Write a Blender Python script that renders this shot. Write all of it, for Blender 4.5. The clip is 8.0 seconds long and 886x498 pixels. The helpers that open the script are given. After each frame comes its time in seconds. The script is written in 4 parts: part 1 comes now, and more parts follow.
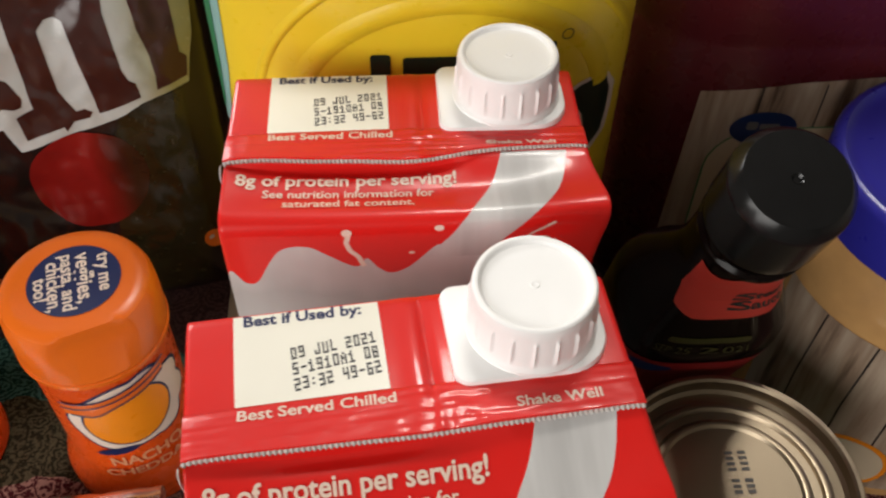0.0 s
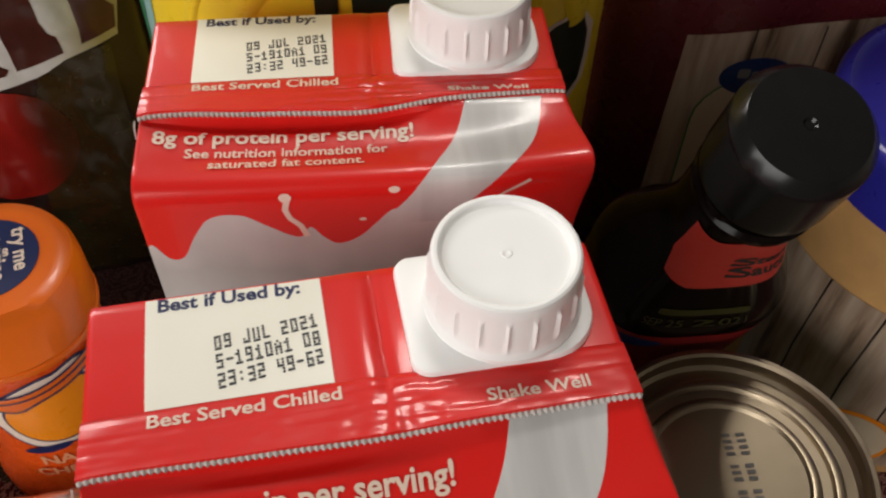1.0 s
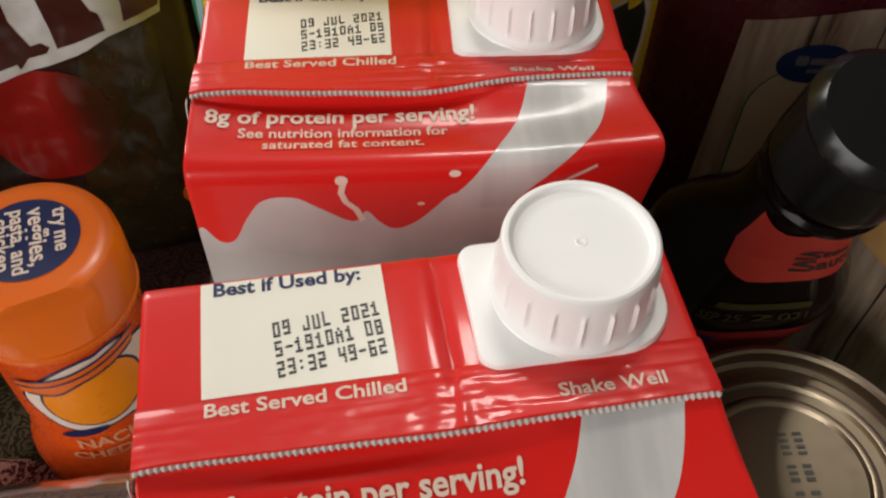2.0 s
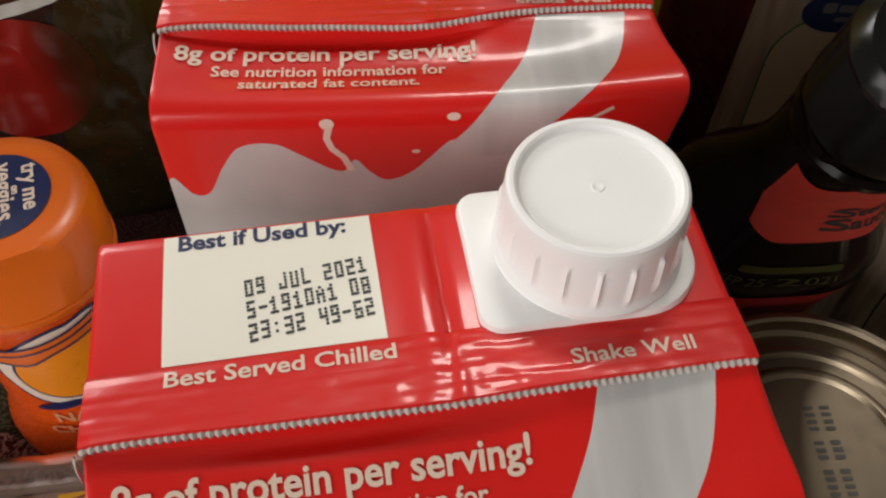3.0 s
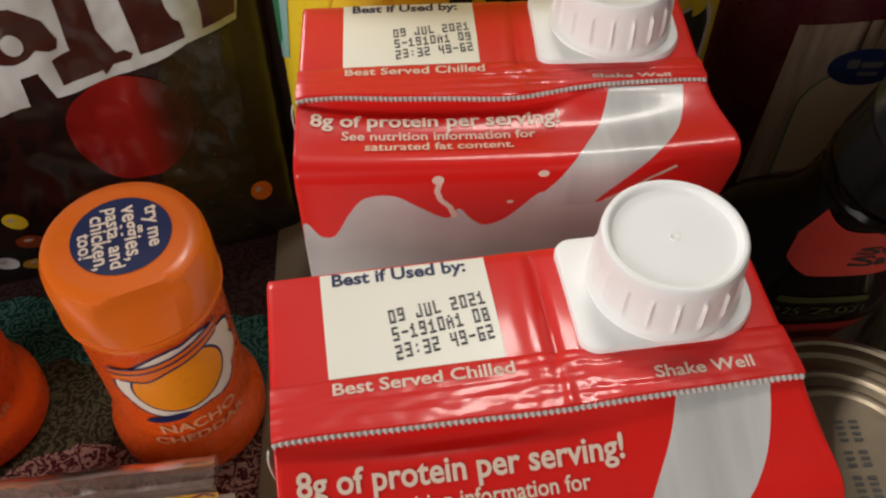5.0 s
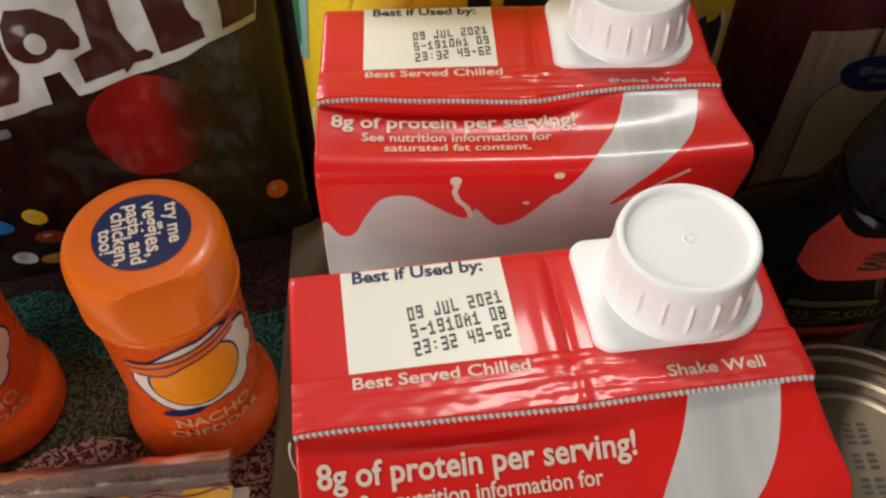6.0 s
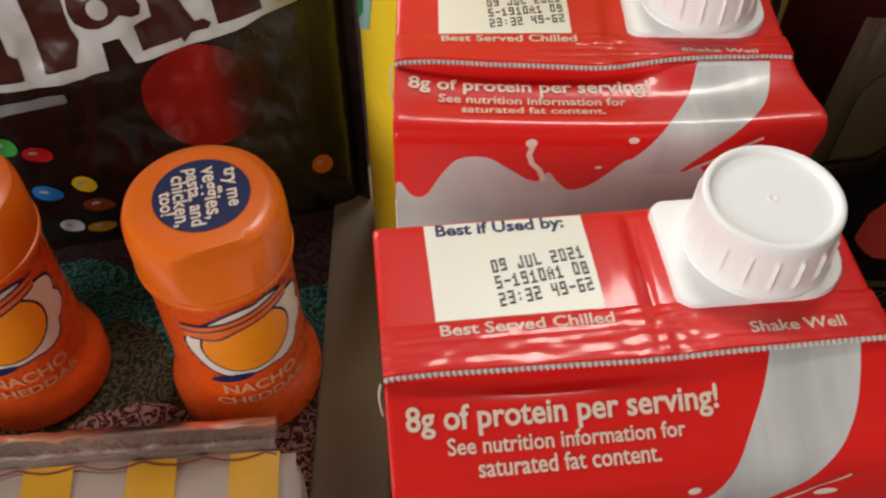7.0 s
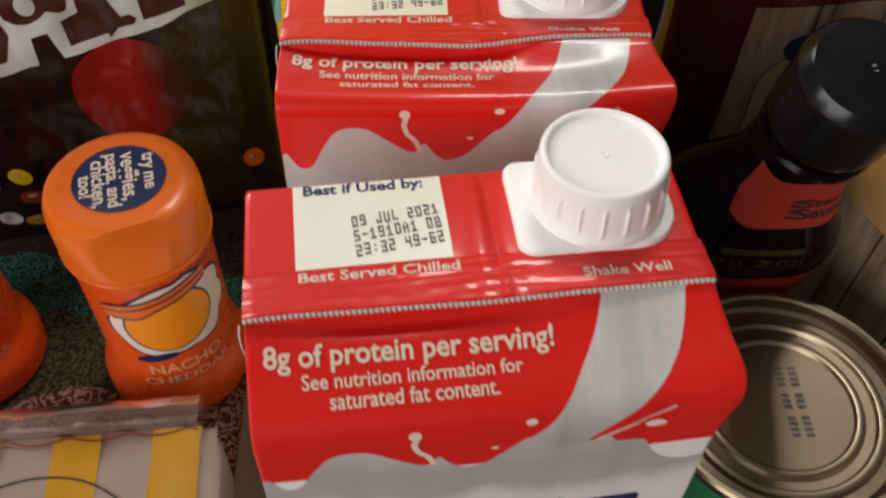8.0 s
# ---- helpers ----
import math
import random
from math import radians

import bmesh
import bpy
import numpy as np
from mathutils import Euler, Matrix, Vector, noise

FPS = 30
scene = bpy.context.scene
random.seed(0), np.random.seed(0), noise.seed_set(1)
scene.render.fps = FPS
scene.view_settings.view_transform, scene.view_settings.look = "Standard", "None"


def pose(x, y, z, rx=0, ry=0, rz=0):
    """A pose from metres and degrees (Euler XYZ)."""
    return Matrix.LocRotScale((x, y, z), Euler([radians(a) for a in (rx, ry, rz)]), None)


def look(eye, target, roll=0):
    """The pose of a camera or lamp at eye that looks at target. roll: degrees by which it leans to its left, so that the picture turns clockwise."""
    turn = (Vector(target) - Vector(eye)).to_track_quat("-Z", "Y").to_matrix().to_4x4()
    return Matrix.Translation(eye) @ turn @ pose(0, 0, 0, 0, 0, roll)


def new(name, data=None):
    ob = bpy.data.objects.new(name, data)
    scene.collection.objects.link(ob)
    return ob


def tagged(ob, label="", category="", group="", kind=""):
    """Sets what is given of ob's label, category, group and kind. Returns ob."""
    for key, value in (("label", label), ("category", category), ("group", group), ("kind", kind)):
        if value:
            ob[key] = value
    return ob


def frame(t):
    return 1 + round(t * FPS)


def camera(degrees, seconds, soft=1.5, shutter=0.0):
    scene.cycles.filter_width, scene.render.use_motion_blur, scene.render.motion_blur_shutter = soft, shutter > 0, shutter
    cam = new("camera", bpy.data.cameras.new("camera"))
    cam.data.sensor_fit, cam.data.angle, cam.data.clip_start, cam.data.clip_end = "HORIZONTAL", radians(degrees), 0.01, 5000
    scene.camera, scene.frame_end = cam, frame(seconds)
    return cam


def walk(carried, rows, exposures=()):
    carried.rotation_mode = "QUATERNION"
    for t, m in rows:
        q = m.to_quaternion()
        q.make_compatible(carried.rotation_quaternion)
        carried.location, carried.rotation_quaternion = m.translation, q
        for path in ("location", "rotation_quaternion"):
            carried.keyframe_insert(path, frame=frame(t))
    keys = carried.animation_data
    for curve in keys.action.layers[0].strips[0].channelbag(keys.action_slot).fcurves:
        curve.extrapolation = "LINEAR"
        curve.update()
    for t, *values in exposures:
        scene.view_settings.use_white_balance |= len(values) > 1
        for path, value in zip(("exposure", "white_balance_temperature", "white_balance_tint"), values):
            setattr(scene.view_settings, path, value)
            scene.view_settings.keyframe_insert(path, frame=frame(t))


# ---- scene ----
cam = camera(50.73, 8.0, soft=2.2, shutter=0.3)
PATH = [
    (0, (0.04330, -0.15225, 0.33425), (0.05248, -0.02087, 0.18373), 1.01),
    (0.2, (0.04815, -0.14773, 0.33082), (0.05792, -0.01800, 0.17891), 0.79),
    (0.5, (0.04895, -0.14002, 0.32087), (0.06242, -0.01149, 0.16823), 1.49),
    (0.8, (0.04687, -0.13537, 0.31310), (0.06038, -0.00866, 0.15895), 1.49),
    (1, (0.04866, -0.13167, 0.30862), (0.06282, -0.00551, 0.15408), 1.65),
    (1.2, (0.05115, -0.12880, 0.30381), (0.06326, -0.00202, 0.14961), 1.09),
    (1.5, (0.04399, -0.12574, 0.30292), (0.05498, -0.00085, 0.14709), 1.08),
    (1.8, (0.04421, -0.12542, 0.30374), (0.05303, 0.00064, 0.14872), 0.50),
    (2, (0.04083, -0.12665, 0.30258), (0.05077, -0.00208, 0.14642), 1.22),
    (3.3, (0.04320, -0.11641, 0.28283), (0.05172, 0.00394, 0.12332), 0.91),
    (3.5, (0.04155, -0.12041, 0.28759), (0.05071, 0.00113, 0.12901), 1.26),
    (4, (0.04609, -0.13274, 0.30185), (0.05662, -0.00900, 0.14507), 1.88),
    (4.2, (0.03989, -0.13633, 0.29989), (0.05100, -0.01250, 0.14322), 2.33),
    (4.5, (0.03342, -0.13462, 0.30350), (0.04277, -0.01190, 0.14585), 1.40),
    (4.7, (0.02905, -0.13461, 0.31432), (0.03481, -0.00973, 0.15820), -0.34),
    (5.8, (0.02297, -0.13810, 0.30728), (0.02793, -0.01508, 0.14966), 0.22),
    (6, (0.02327, -0.13784, 0.31608), (0.02721, -0.01316, 0.15974), -0.17),
    (6.2, (0.02079, -0.13873, 0.31827), (0.02412, -0.01451, 0.16156), -0.25),
    (6.5, (0.01619, -0.14151, 0.31214), (0.01808, -0.01773, 0.15505), -0.18),
    (6.8, (0.01331, -0.14192, 0.31367), (0.01646, -0.01754, 0.15709), 0.78),
    (7, (0.00829, -0.14632, 0.31278), (0.01091, -0.02160, 0.15645), 0.95),
    (7.3, (0.00535, -0.14826, 0.31200), (0.00943, -0.02323, 0.15595), 2.12),
    (7.5, (0.01060, -0.14952, 0.31142), (0.01618, -0.02384, 0.15593), 2.20),
    (7.8, (0.02780, -0.15261, 0.31382), (0.03441, -0.02624, 0.15895), 1.77),
    (7.9, (0.02972, -0.15914, 0.31540), (0.03643, -0.03140, 0.16165), 1.45),
    (8, (0.03304, -0.16551, 0.31671), (0.03862, -0.03800, 0.16274), 1.33),
]
walk(cam, [(t, look(eye, target, roll)) for t, eye, target, roll in PATH],
     exposures=((0.0, 0.25), (0.5, 0.15), (1.2, 0.0), (2.2, 0.0), (3.3, -0.12), (4.7, -0.12), (5.8, 0.06), (8.0, 0.02)))

# ---- light ----
world = bpy.data.worlds.new("room_light")
scene.world = world
world.use_nodes = True
bg = world.node_tree.nodes["Background"]
bg.inputs[0].default_value = (0.55, 0.62, 0.75, 1)
bg.inputs[1].default_value = 0.045


def area_lamp(name, eye, target, sx, sy, watts, colour):
    data = bpy.data.lights.new(name, "AREA")
    data.shape, data.size, data.size_y, data.energy, data.color = "RECTANGLE", sx, sy, watts, colour
    ob = new(name, data)
    ob.matrix_world = look(eye, target)
    return ob


# window beyond the table, an added soft fill behind the camera, ceiling lamp
area_lamp("far_window_light", (-0.85, 1.35, 1.00), (0.03, 0.0, 0.12), 0.6, 0.40, 13.0, (1.0, 0.98, 0.95))
area_lamp("near_fill_light", (-0.95, -1.05, 0.64), (0.03, 0.0, 0.12), 1.5, 0.8, 19.5, (1.0, 0.97, 0.93))
area_lamp("ceiling_light", (0.28, 0.80, 1.66), (0.03, 0.0, 0.0), 0.42, 0.24, 11.0, (1.0, 0.95, 0.88))

# ---- materials ----


def mat(name, colour, rough=0.5, metal=0.0, var=0.12, scale=60.0, bump=0.0, bump_scale=300.0, coat=0.0, trans=0.0, spec=0.5, sheen=0.0, coat_rough=0.1):
    m = bpy.data.materials.new(name)
    m.use_nodes = True
    nt = m.node_tree
    p = nt.nodes["Principled BSDF"]
    tc = nt.nodes.new("ShaderNodeTexCoord")
    n1 = nt.nodes.new("ShaderNodeTexNoise")
    n1.inputs["Scale"].default_value, n1.inputs["Detail"].default_value = scale, 6
    nt.links.new(tc.outputs["Object"], n1.inputs["Vector"])
    mix = nt.nodes.new("ShaderNodeMix")
    mix.data_type = "RGBA"
    mix.inputs[6].default_value = (*[c * (1 - var) for c in colour], 1)
    mix.inputs[7].default_value = (*[min(1, c * (1 + var)) for c in colour], 1)
    nt.links.new(n1.outputs["Fac"], mix.inputs[0])
    nt.links.new(mix.outputs[2], p.inputs["Base Color"])
    rr = nt.nodes.new("ShaderNodeMapRange")
    rr.inputs["To Min"].default_value, rr.inputs["To Max"].default_value = max(0.02, rough - 0.08), min(1, rough + 0.08)
    n2 = nt.nodes.new("ShaderNodeTexNoise")
    n2.inputs["Scale"].default_value, n2.inputs["Detail"].default_value = scale * 4, 4
    nt.links.new(tc.outputs["Object"], n2.inputs["Vector"])
    nt.links.new(n2.outputs["Fac"], rr.inputs["Value"])
    nt.links.new(rr.outputs[0], p.inputs["Roughness"])
    p.inputs["Metallic"].default_value = metal
    p.inputs["Coat Weight"].default_value = coat
    p.inputs["Coat Roughness"].default_value = coat_rough
    p.inputs["Transmission Weight"].default_value = trans
    p.inputs["Specular IOR Level"].default_value = spec
    p.inputs["Sheen Weight"].default_value = sheen
    if bump:
        n3 = nt.nodes.new("ShaderNodeTexNoise")
        n3.inputs["Scale"].default_value, n3.inputs["Detail"].default_value = bump_scale, 5
        nt.links.new(tc.outputs["Object"], n3.inputs["Vector"])
        b = nt.nodes.new("ShaderNodeBump")
        b.inputs["Strength"].default_value, b.inputs["Distance"].default_value = bump, 0.002
        nt.links.new(n3.outputs["Fac"], b.inputs["Height"])
        nt.links.new(b.outputs[0], p.inputs["Normal"])
    return m


def ramp_on(m, stops, mode, scale, axis="Object", stretch=(1, 1, 1), detail=6):
    """Puts a colour ramp over a wave, noise or cell texture on a material's base colour."""
    nt = m.node_tree
    p = nt.nodes["Principled BSDF"]
    tc = nt.nodes.new("ShaderNodeTexCoord")
    mp = nt.nodes.new("ShaderNodeMapping")
    mp.inputs["Scale"].default_value = stretch
    nt.links.new(tc.outputs[axis], mp.inputs["Vector"])
    tex = nt.nodes.new(mode)
    tex.inputs["Scale"].default_value = scale
    if mode == "ShaderNodeTexNoise":
        tex.inputs["Detail"].default_value = detail
    nt.links.new(mp.outputs[0], tex.inputs["Vector"])
    cr = nt.nodes.new("ShaderNodeValToRGB")
    while len(cr.color_ramp.elements) < len(stops):
        cr.color_ramp.elements.new(0.5)
    for e, (pos, col) in zip(cr.color_ramp.elements, stops):
        e.position, e.color = pos, (*col, 1)
    nt.links.new(tex.outputs[0], cr.inputs[0])
    nt.links.new(cr.outputs[0], p.inputs["Base Color"])
    return m


M_RED = mat("red carton print", (0.68, 0.013, 0.010), 0.40, var=0.06, spec=0.24, coat=0.38, coat_rough=0.12, bump=0.05, bump_scale=70)
M_WHITE = mat("white carton board", (0.84, 0.83, 0.81), 0.38, var=0.02, bump=0.04, bump_scale=80)
M_CREAM = mat("cream date panel", (0.86, 0.83, 0.72), 0.38, var=0.03)
M_CAP = mat("white cap plastic", (0.90, 0.90, 0.89), 0.42, var=0.02, spec=0.5)
M_NAVY = mat("navy print", (0.012, 0.02, 0.085), 0.35, var=0.05)
M_BLUE1 = mat("dark blue petal print", (0.004, 0.055, 0.22), 0.33, var=0.15)
M_BLUE2 = mat("light blue petal print", (0.03, 0.24, 0.56), 0.33, var=0.12)
M_YEL = mat("yellow print", (0.82, 0.52, 0.03), 0.33, var=0.05)
M_INK = mat("black ink", (0.03, 0.03, 0.03), 0.5, var=0.2)
M_PRINTW = mat("white print", (0.76, 0.63, 0.54), 0.38, var=0.04)
M_CREAMTXT = mat("cream lettering print", (0.76, 0.58, 0.47), 0.4, var=0.04)
M_REDTXT = mat("red lettering", (0.62, 0.02, 0.03), 0.35)
M_EDGE = mat("cut board edge", (0.50, 0.47, 0.44), 0.7, var=0.2, scale=400)
M_ORANGE = mat("orange cap plastic", (0.74, 0.140, 0.006), 0.34, var=0.06, coat=0.1)
M_ORLAB = mat("orange red sleeve", (0.74, 0.085, 0.008), 0.28, var=0.10, coat=0.2)
M_PEACH = mat("peach lettering print", (0.78, 0.32, 0.16), 0.35, var=0.2, scale=200)
M_FACE = mat("amber print", (0.88, 0.27, 0.008), 0.3, var=0.10)
M_BAG = mat("dark brown film", (0.013, 0.007, 0.006), 0.22, var=0.5, scale=25, bump=0.25, bump_scale=45)
M_BAGW = mat("white film print", (0.50, 0.50, 0.49), 0.25, var=0.05, bump=0.2, bump_scale=45)
M_BAGB = mat("brown film print", (0.045, 0.013, 0.010), 0.24, var=0.15, bump=0.2, bump_scale=45)
M_BAGR = mat("red film print", (0.23, 0.010, 0.008), 0.22, var=0.35, scale=35, bump=0.2, bump_scale=45)
M_GLOSSPRINT = mat("pale gloss print", (0.42, 0.36, 0.34), 0.3, var=0.2)
M_OLIVE = mat("olive clear film over sweets", (0.022, 0.016, 0.005), 0.25, var=0.6, scale=70, bump=0.3, bump_scale=60)


def fading_print(m, x0, x1, end):
    """Lets a print fade along its width into another colour."""
    nt = m.node_tree
    p = nt.nodes["Principled BSDF"]
    old = p.inputs["Base Color"].links[0].from_socket
    tc, sep = nt.nodes.new("ShaderNodeTexCoord"), nt.nodes.new("ShaderNodeSeparateXYZ")
    nt.links.new(tc.outputs["Object"], sep.inputs[0])
    mr, mix = nt.nodes.new("ShaderNodeMapRange"), nt.nodes.new("ShaderNodeMix")
    mr.interpolation_type = "SMOOTHSTEP"
    mr.inputs["From Min"].default_value, mr.inputs["From Max"].default_value = x0, x1
    nt.links.new(sep.outputs["X"], mr.inputs["Value"])
    mix.data_type = "RGBA"
    mix.inputs[7].default_value = (*end, 1)
    nt.links.new(mr.outputs[0], mix.inputs[0])
    nt.links.new(old, mix.inputs[6])
    nt.links.new(mix.outputs[2], p.inputs["Base Color"])


fading_print(M_BAGR, 0.070, 0.086, (0.035, 0.014, 0.006))
fading_print(M_BAGW, 0.088, 0.108, (0.26, 0.23, 0.09))
M_STAMP = mat("faded grey stamp ink", (0.13, 0.12, 0.11), 0.5)
M_SCALLOP = mat("dark red edge print", (0.16, 0.03, 0.02), 0.5)
M_CAN = mat("tin plate", (0.31, 0.25, 0.175), 0.34, metal=1.0, var=0.06, scale=60)
M_GREEN = mat("green print", (0.02, 0.20, 0.08), 0.35)
M_TUB = mat("yellow tub plastic", (0.80, 0.57, 0.025), 0.30, var=0.05, coat=0.15)
M_DKGREEN = mat("very dark green print", (0.008, 0.02, 0.012), 0.35)
M_TEAL = mat("pale teal print", (0.25, 0.45, 0.42), 0.35)
M_BLACKP = mat("black plastic", (0.005, 0.0052, 0.0055), 0.22, var=0.2, bump=0.02, bump_scale=900, spec=0.36)
M_SAUCE = mat("dark sauce bottle", (0.006, 0.003, 0.0025), 0.14, var=0.3, spec=0.14)
M_CORAL = mat("coral paper label", (0.62, 0.05, 0.035), 0.45, var=0.06)
M_DRED = mat("dark red paper label", (0.25, 0.012, 0.012), 0.4)
M_JUG = mat("dark maroon jug", (0.085, 0.010, 0.013), 0.28, var=0.3, scale=30)
M_LOGO = mat("blue logo print", (0.006, 0.028, 0.12), 0.35)
M_LID = mat("blue lid plastic", (0.03, 0.028, 0.36), 0.30, var=0.06, bump=0.05)
M_JAR = mat("amber cream jar", (0.64, 0.36, 0.14), 0.16, var=0.45, scale=45, coat=0.4)
M_TAN = mat("tan board", (0.17, 0.12, 0.075), 0.6, var=0.2, scale=30)


def clear_material():
    """Thin clear film: seen through, with gloss at its edges and creases."""
    m = bpy.data.materials.new("thin clear plastic")
    m.use_nodes = True
    nt = m.node_tree
    nt.nodes.remove(nt.nodes["Principled BSDF"])
    tr, gl, mx = nt.nodes.new("ShaderNodeBsdfTransparent"), nt.nodes.new("ShaderNodeBsdfGlossy"), nt.nodes.new("ShaderNodeMixShader")
    df, mx2 = nt.nodes.new("ShaderNodeBsdfDiffuse"), nt.nodes.new("ShaderNodeMixShader")
    df.inputs["Color"].default_value = (0.60, 0.44, 0.36, 1)
    mx2.inputs[0].default_value = 0.17
    gl.inputs["Roughness"].default_value = 0.28
    tr.inputs["Color"].default_value = (0.86, 0.82, 0.80, 1)
    fr = nt.nodes.new("ShaderNodeFresnel")
    fr.inputs["IOR"].default_value = 1.7
    no, bu = nt.nodes.new("ShaderNodeTexNoise"), nt.nodes.new("ShaderNodeBump")
    tc = nt.nodes.new("ShaderNodeTexCoord")
    no.inputs["Scale"].default_value, bu.inputs["Strength"].default_value, bu.inputs["Distance"].default_value = 55, 0.40, 0.003
    nt.links.new(tc.outputs["Object"], no.inputs["Vector"])
    nt.links.new(no.outputs["Fac"], bu.inputs["Height"])
    nt.links.new(bu.outputs[0], gl.inputs["Normal"])
    nt.links.new(bu.outputs[0], fr.inputs["Normal"])
    nt.links.new(tr.outputs[0], mx2.inputs[1])
    nt.links.new(df.outputs[0], mx2.inputs[2])
    nt.links.new(fr.outputs[0], mx.inputs[0])
    nt.links.new(mx2.outputs[0], mx.inputs[1])
    nt.links.new(gl.outputs[0], mx.inputs[2])
    nt.links.new(mx.outputs[0], nt.nodes["Material Output"].inputs["Surface"])
    return m


M_CLEAR = clear_material()
M_STRIPW = mat("white striped paper", (0.33, 0.265, 0.225), 0.5, var=0.12, bump=0.35, bump_scale=60)
M_STRIPY = mat("yellow striped paper", (0.50, 0.25, 0.008), 0.45, var=0.15, bump=0.35, bump_scale=60)
M_WALL = mat("plain room wall", (0.45, 0.42, 0.38), 0.8, var=0.05, scale=4)
M_DARKWOOD = mat("dark wood", (0.045, 0.025, 0.016), 0.5, var=0.3, scale=14)
M_WOOD = ramp_on(mat("printed pale planks", (0.5, 0.42, 0.34), 0.45), [(0.30, (0.09, 0.05, 0.03)), (0.42, (0.33, 0.23, 0.16)), (0.60, (0.46, 0.36, 0.27)), (0.8, (0.54, 0.45, 0.35))], "ShaderNodeTexNoise", 30, stretch=(6, 6, 0.6))
M_PLANKLINE = mat("printed plank gap", (0.025, 0.015, 0.012), 0.5)
M_BEIGEPRINT = mat("beige label print", (0.58, 0.47, 0.33), 0.45)
M_GOLD = mat("olive ink", (0.045, 0.045, 0.006), 0.5)
M_BLUEINK = mat("grey blue ink", (0.17, 0.17, 0.18), 0.5)
M_SWEETS = [mat("printed sweet " + n, c, 0.3, var=0.15) for n, c in (("red", (0.5, 0.015, 0.02)), ("yellow", (0.7, 0.5, 0.02)), ("blue", (0.02, 0.18, 0.55)), ("brown", (0.20, 0.04, 0.01)), ("amber", (0.35, 0.18, 0.01)), ("green", (0.04, 0.30, 0.05)), ("white", (0.55, 0.55, 0.58)), ("orange", (0.6, 0.13, 0.01)))]


def cloth_material():
    m = mat("woven patterned cloth", (0.2, 0.1, 0.1), 0.85, bump=0.3, bump_scale=1500, spec=0.15)
    nt = m.node_tree
    p = nt.nodes["Principled BSDF"]
    tc = nt.nodes.new("ShaderNodeTexCoord")
    cell = nt.nodes.new("ShaderNodeTexVoronoi")
    cell.inputs["Scale"].default_value = 75
    warp = nt.nodes.new("ShaderNodeTexNoise")
    warp.inputs["Scale"].default_value = 90
    add = nt.nodes.new("ShaderNodeVectorMath")
    add.operation = "MULTIPLY_ADD"
    add.inputs[1].default_value = (0.012, 0.012, 0.012)
    nt.links.new(tc.outputs["Object"], warp.inputs["Vector"])
    nt.links.new(warp.outputs["Color"], add.inputs[0])
    nt.links.new(tc.outputs["Object"], add.inputs[2])
    nt.links.new(add.outputs[0], cell.inputs["Vector"])
    zone = nt.nodes.new("ShaderNodeTexVoronoi")
    zone.inputs["Scale"].default_value = 24
    nt.links.new(add.outputs[0], zone.inputs["Vector"])
    cr = nt.nodes.new("ShaderNodeValToRGB")
    cols = [(0.0, (0.060, 0.007, 0.010)), (0.42, (0.018, 0.014, 0.006)), (0.56, (0.004, 0.030, 0.026)), (0.74, (0.02, 0.008, 0.008))]
    while len(cr.color_ramp.elements) < 4:
        cr.color_ramp.elements.new(0.5)
    cr.color_ramp.interpolation = "CONSTANT"
    for e, (pos, col) in zip(cr.color_ramp.elements, cols):
        e.position, e.color = pos, (*col, 1)
    # bands of the weave: red near the front, dark, then teal
    sep = nt.nodes.new("ShaderNodeSeparateXYZ")
    nt.links.new(tc.outputs["Object"], sep.inputs[0])
    wob = nt.nodes.new("ShaderNodeMath")
    wob.operation = "MULTIPLY_ADD"
    wob.inputs[1].default_value = 0.035
    nt.links.new(zone.outputs["Distance"], wob.inputs[0])
    nt.links.new(sep.outputs["Y"], wob.inputs[2])
    mr = nt.nodes.new("ShaderNodeMapRange")
    mr.inputs["From Min"].default_value, mr.inputs["From Max"].default_value = -0.04, 0.16
    nt.links.new(wob.outputs[0], mr.inputs["Value"])
    nt.links.new(mr.outputs[0], cr.inputs[0])
    line = nt.nodes.new("ShaderNodeValToRGB")
    line.color_ramp.elements[0].position, line.color_ramp.elements[1].position = 0.15, 0.75
    fine = nt.nodes.new("ShaderNodeTexNoise")
    fine.inputs["Scale"].default_value, fine.inputs["Detail"].default_value = 640, 3
    nt.links.new(tc.outputs["Object"], fine.inputs["Vector"])
    rings = nt.nodes.new("ShaderNodeMath")
    rings.operation = "MULTIPLY_ADD"
    rings.inputs[1].default_value = 34.0
    grainy = nt.nodes.new("ShaderNodeMath")
    grainy.operation = "MULTIPLY"
    grainy.inputs[1].default_value = 13.0
    nt.links.new(fine.outputs["Fac"], grainy.inputs[0])
    nt.links.new(cell.outputs["Distance"], rings.inputs[0])
    nt.links.new(grainy.outputs[0], rings.inputs[2])
    curls = nt.nodes.new("ShaderNodeMath")
    curls.operation = "SINE"
    nt.links.new(rings.outputs[0], curls.inputs[0])
    half = nt.nodes.new("ShaderNodeMapRange")
    half.inputs["From Min"].default_value = -1.0
    nt.links.new(curls.outputs[0], half.inputs["Value"])
    nt.links.new(half.outputs[0], line.inputs[0])
    mix = nt.nodes.new("ShaderNodeMix")
    mix.data_type = "RGBA"
    curl = nt.nodes.new("ShaderNodeValToRGB")
    curl.color_ramp.interpolation = "CONSTANT"
    while len(curl.color_ramp.elements) < 4:
        curl.color_ramp.elements.new(0.5)
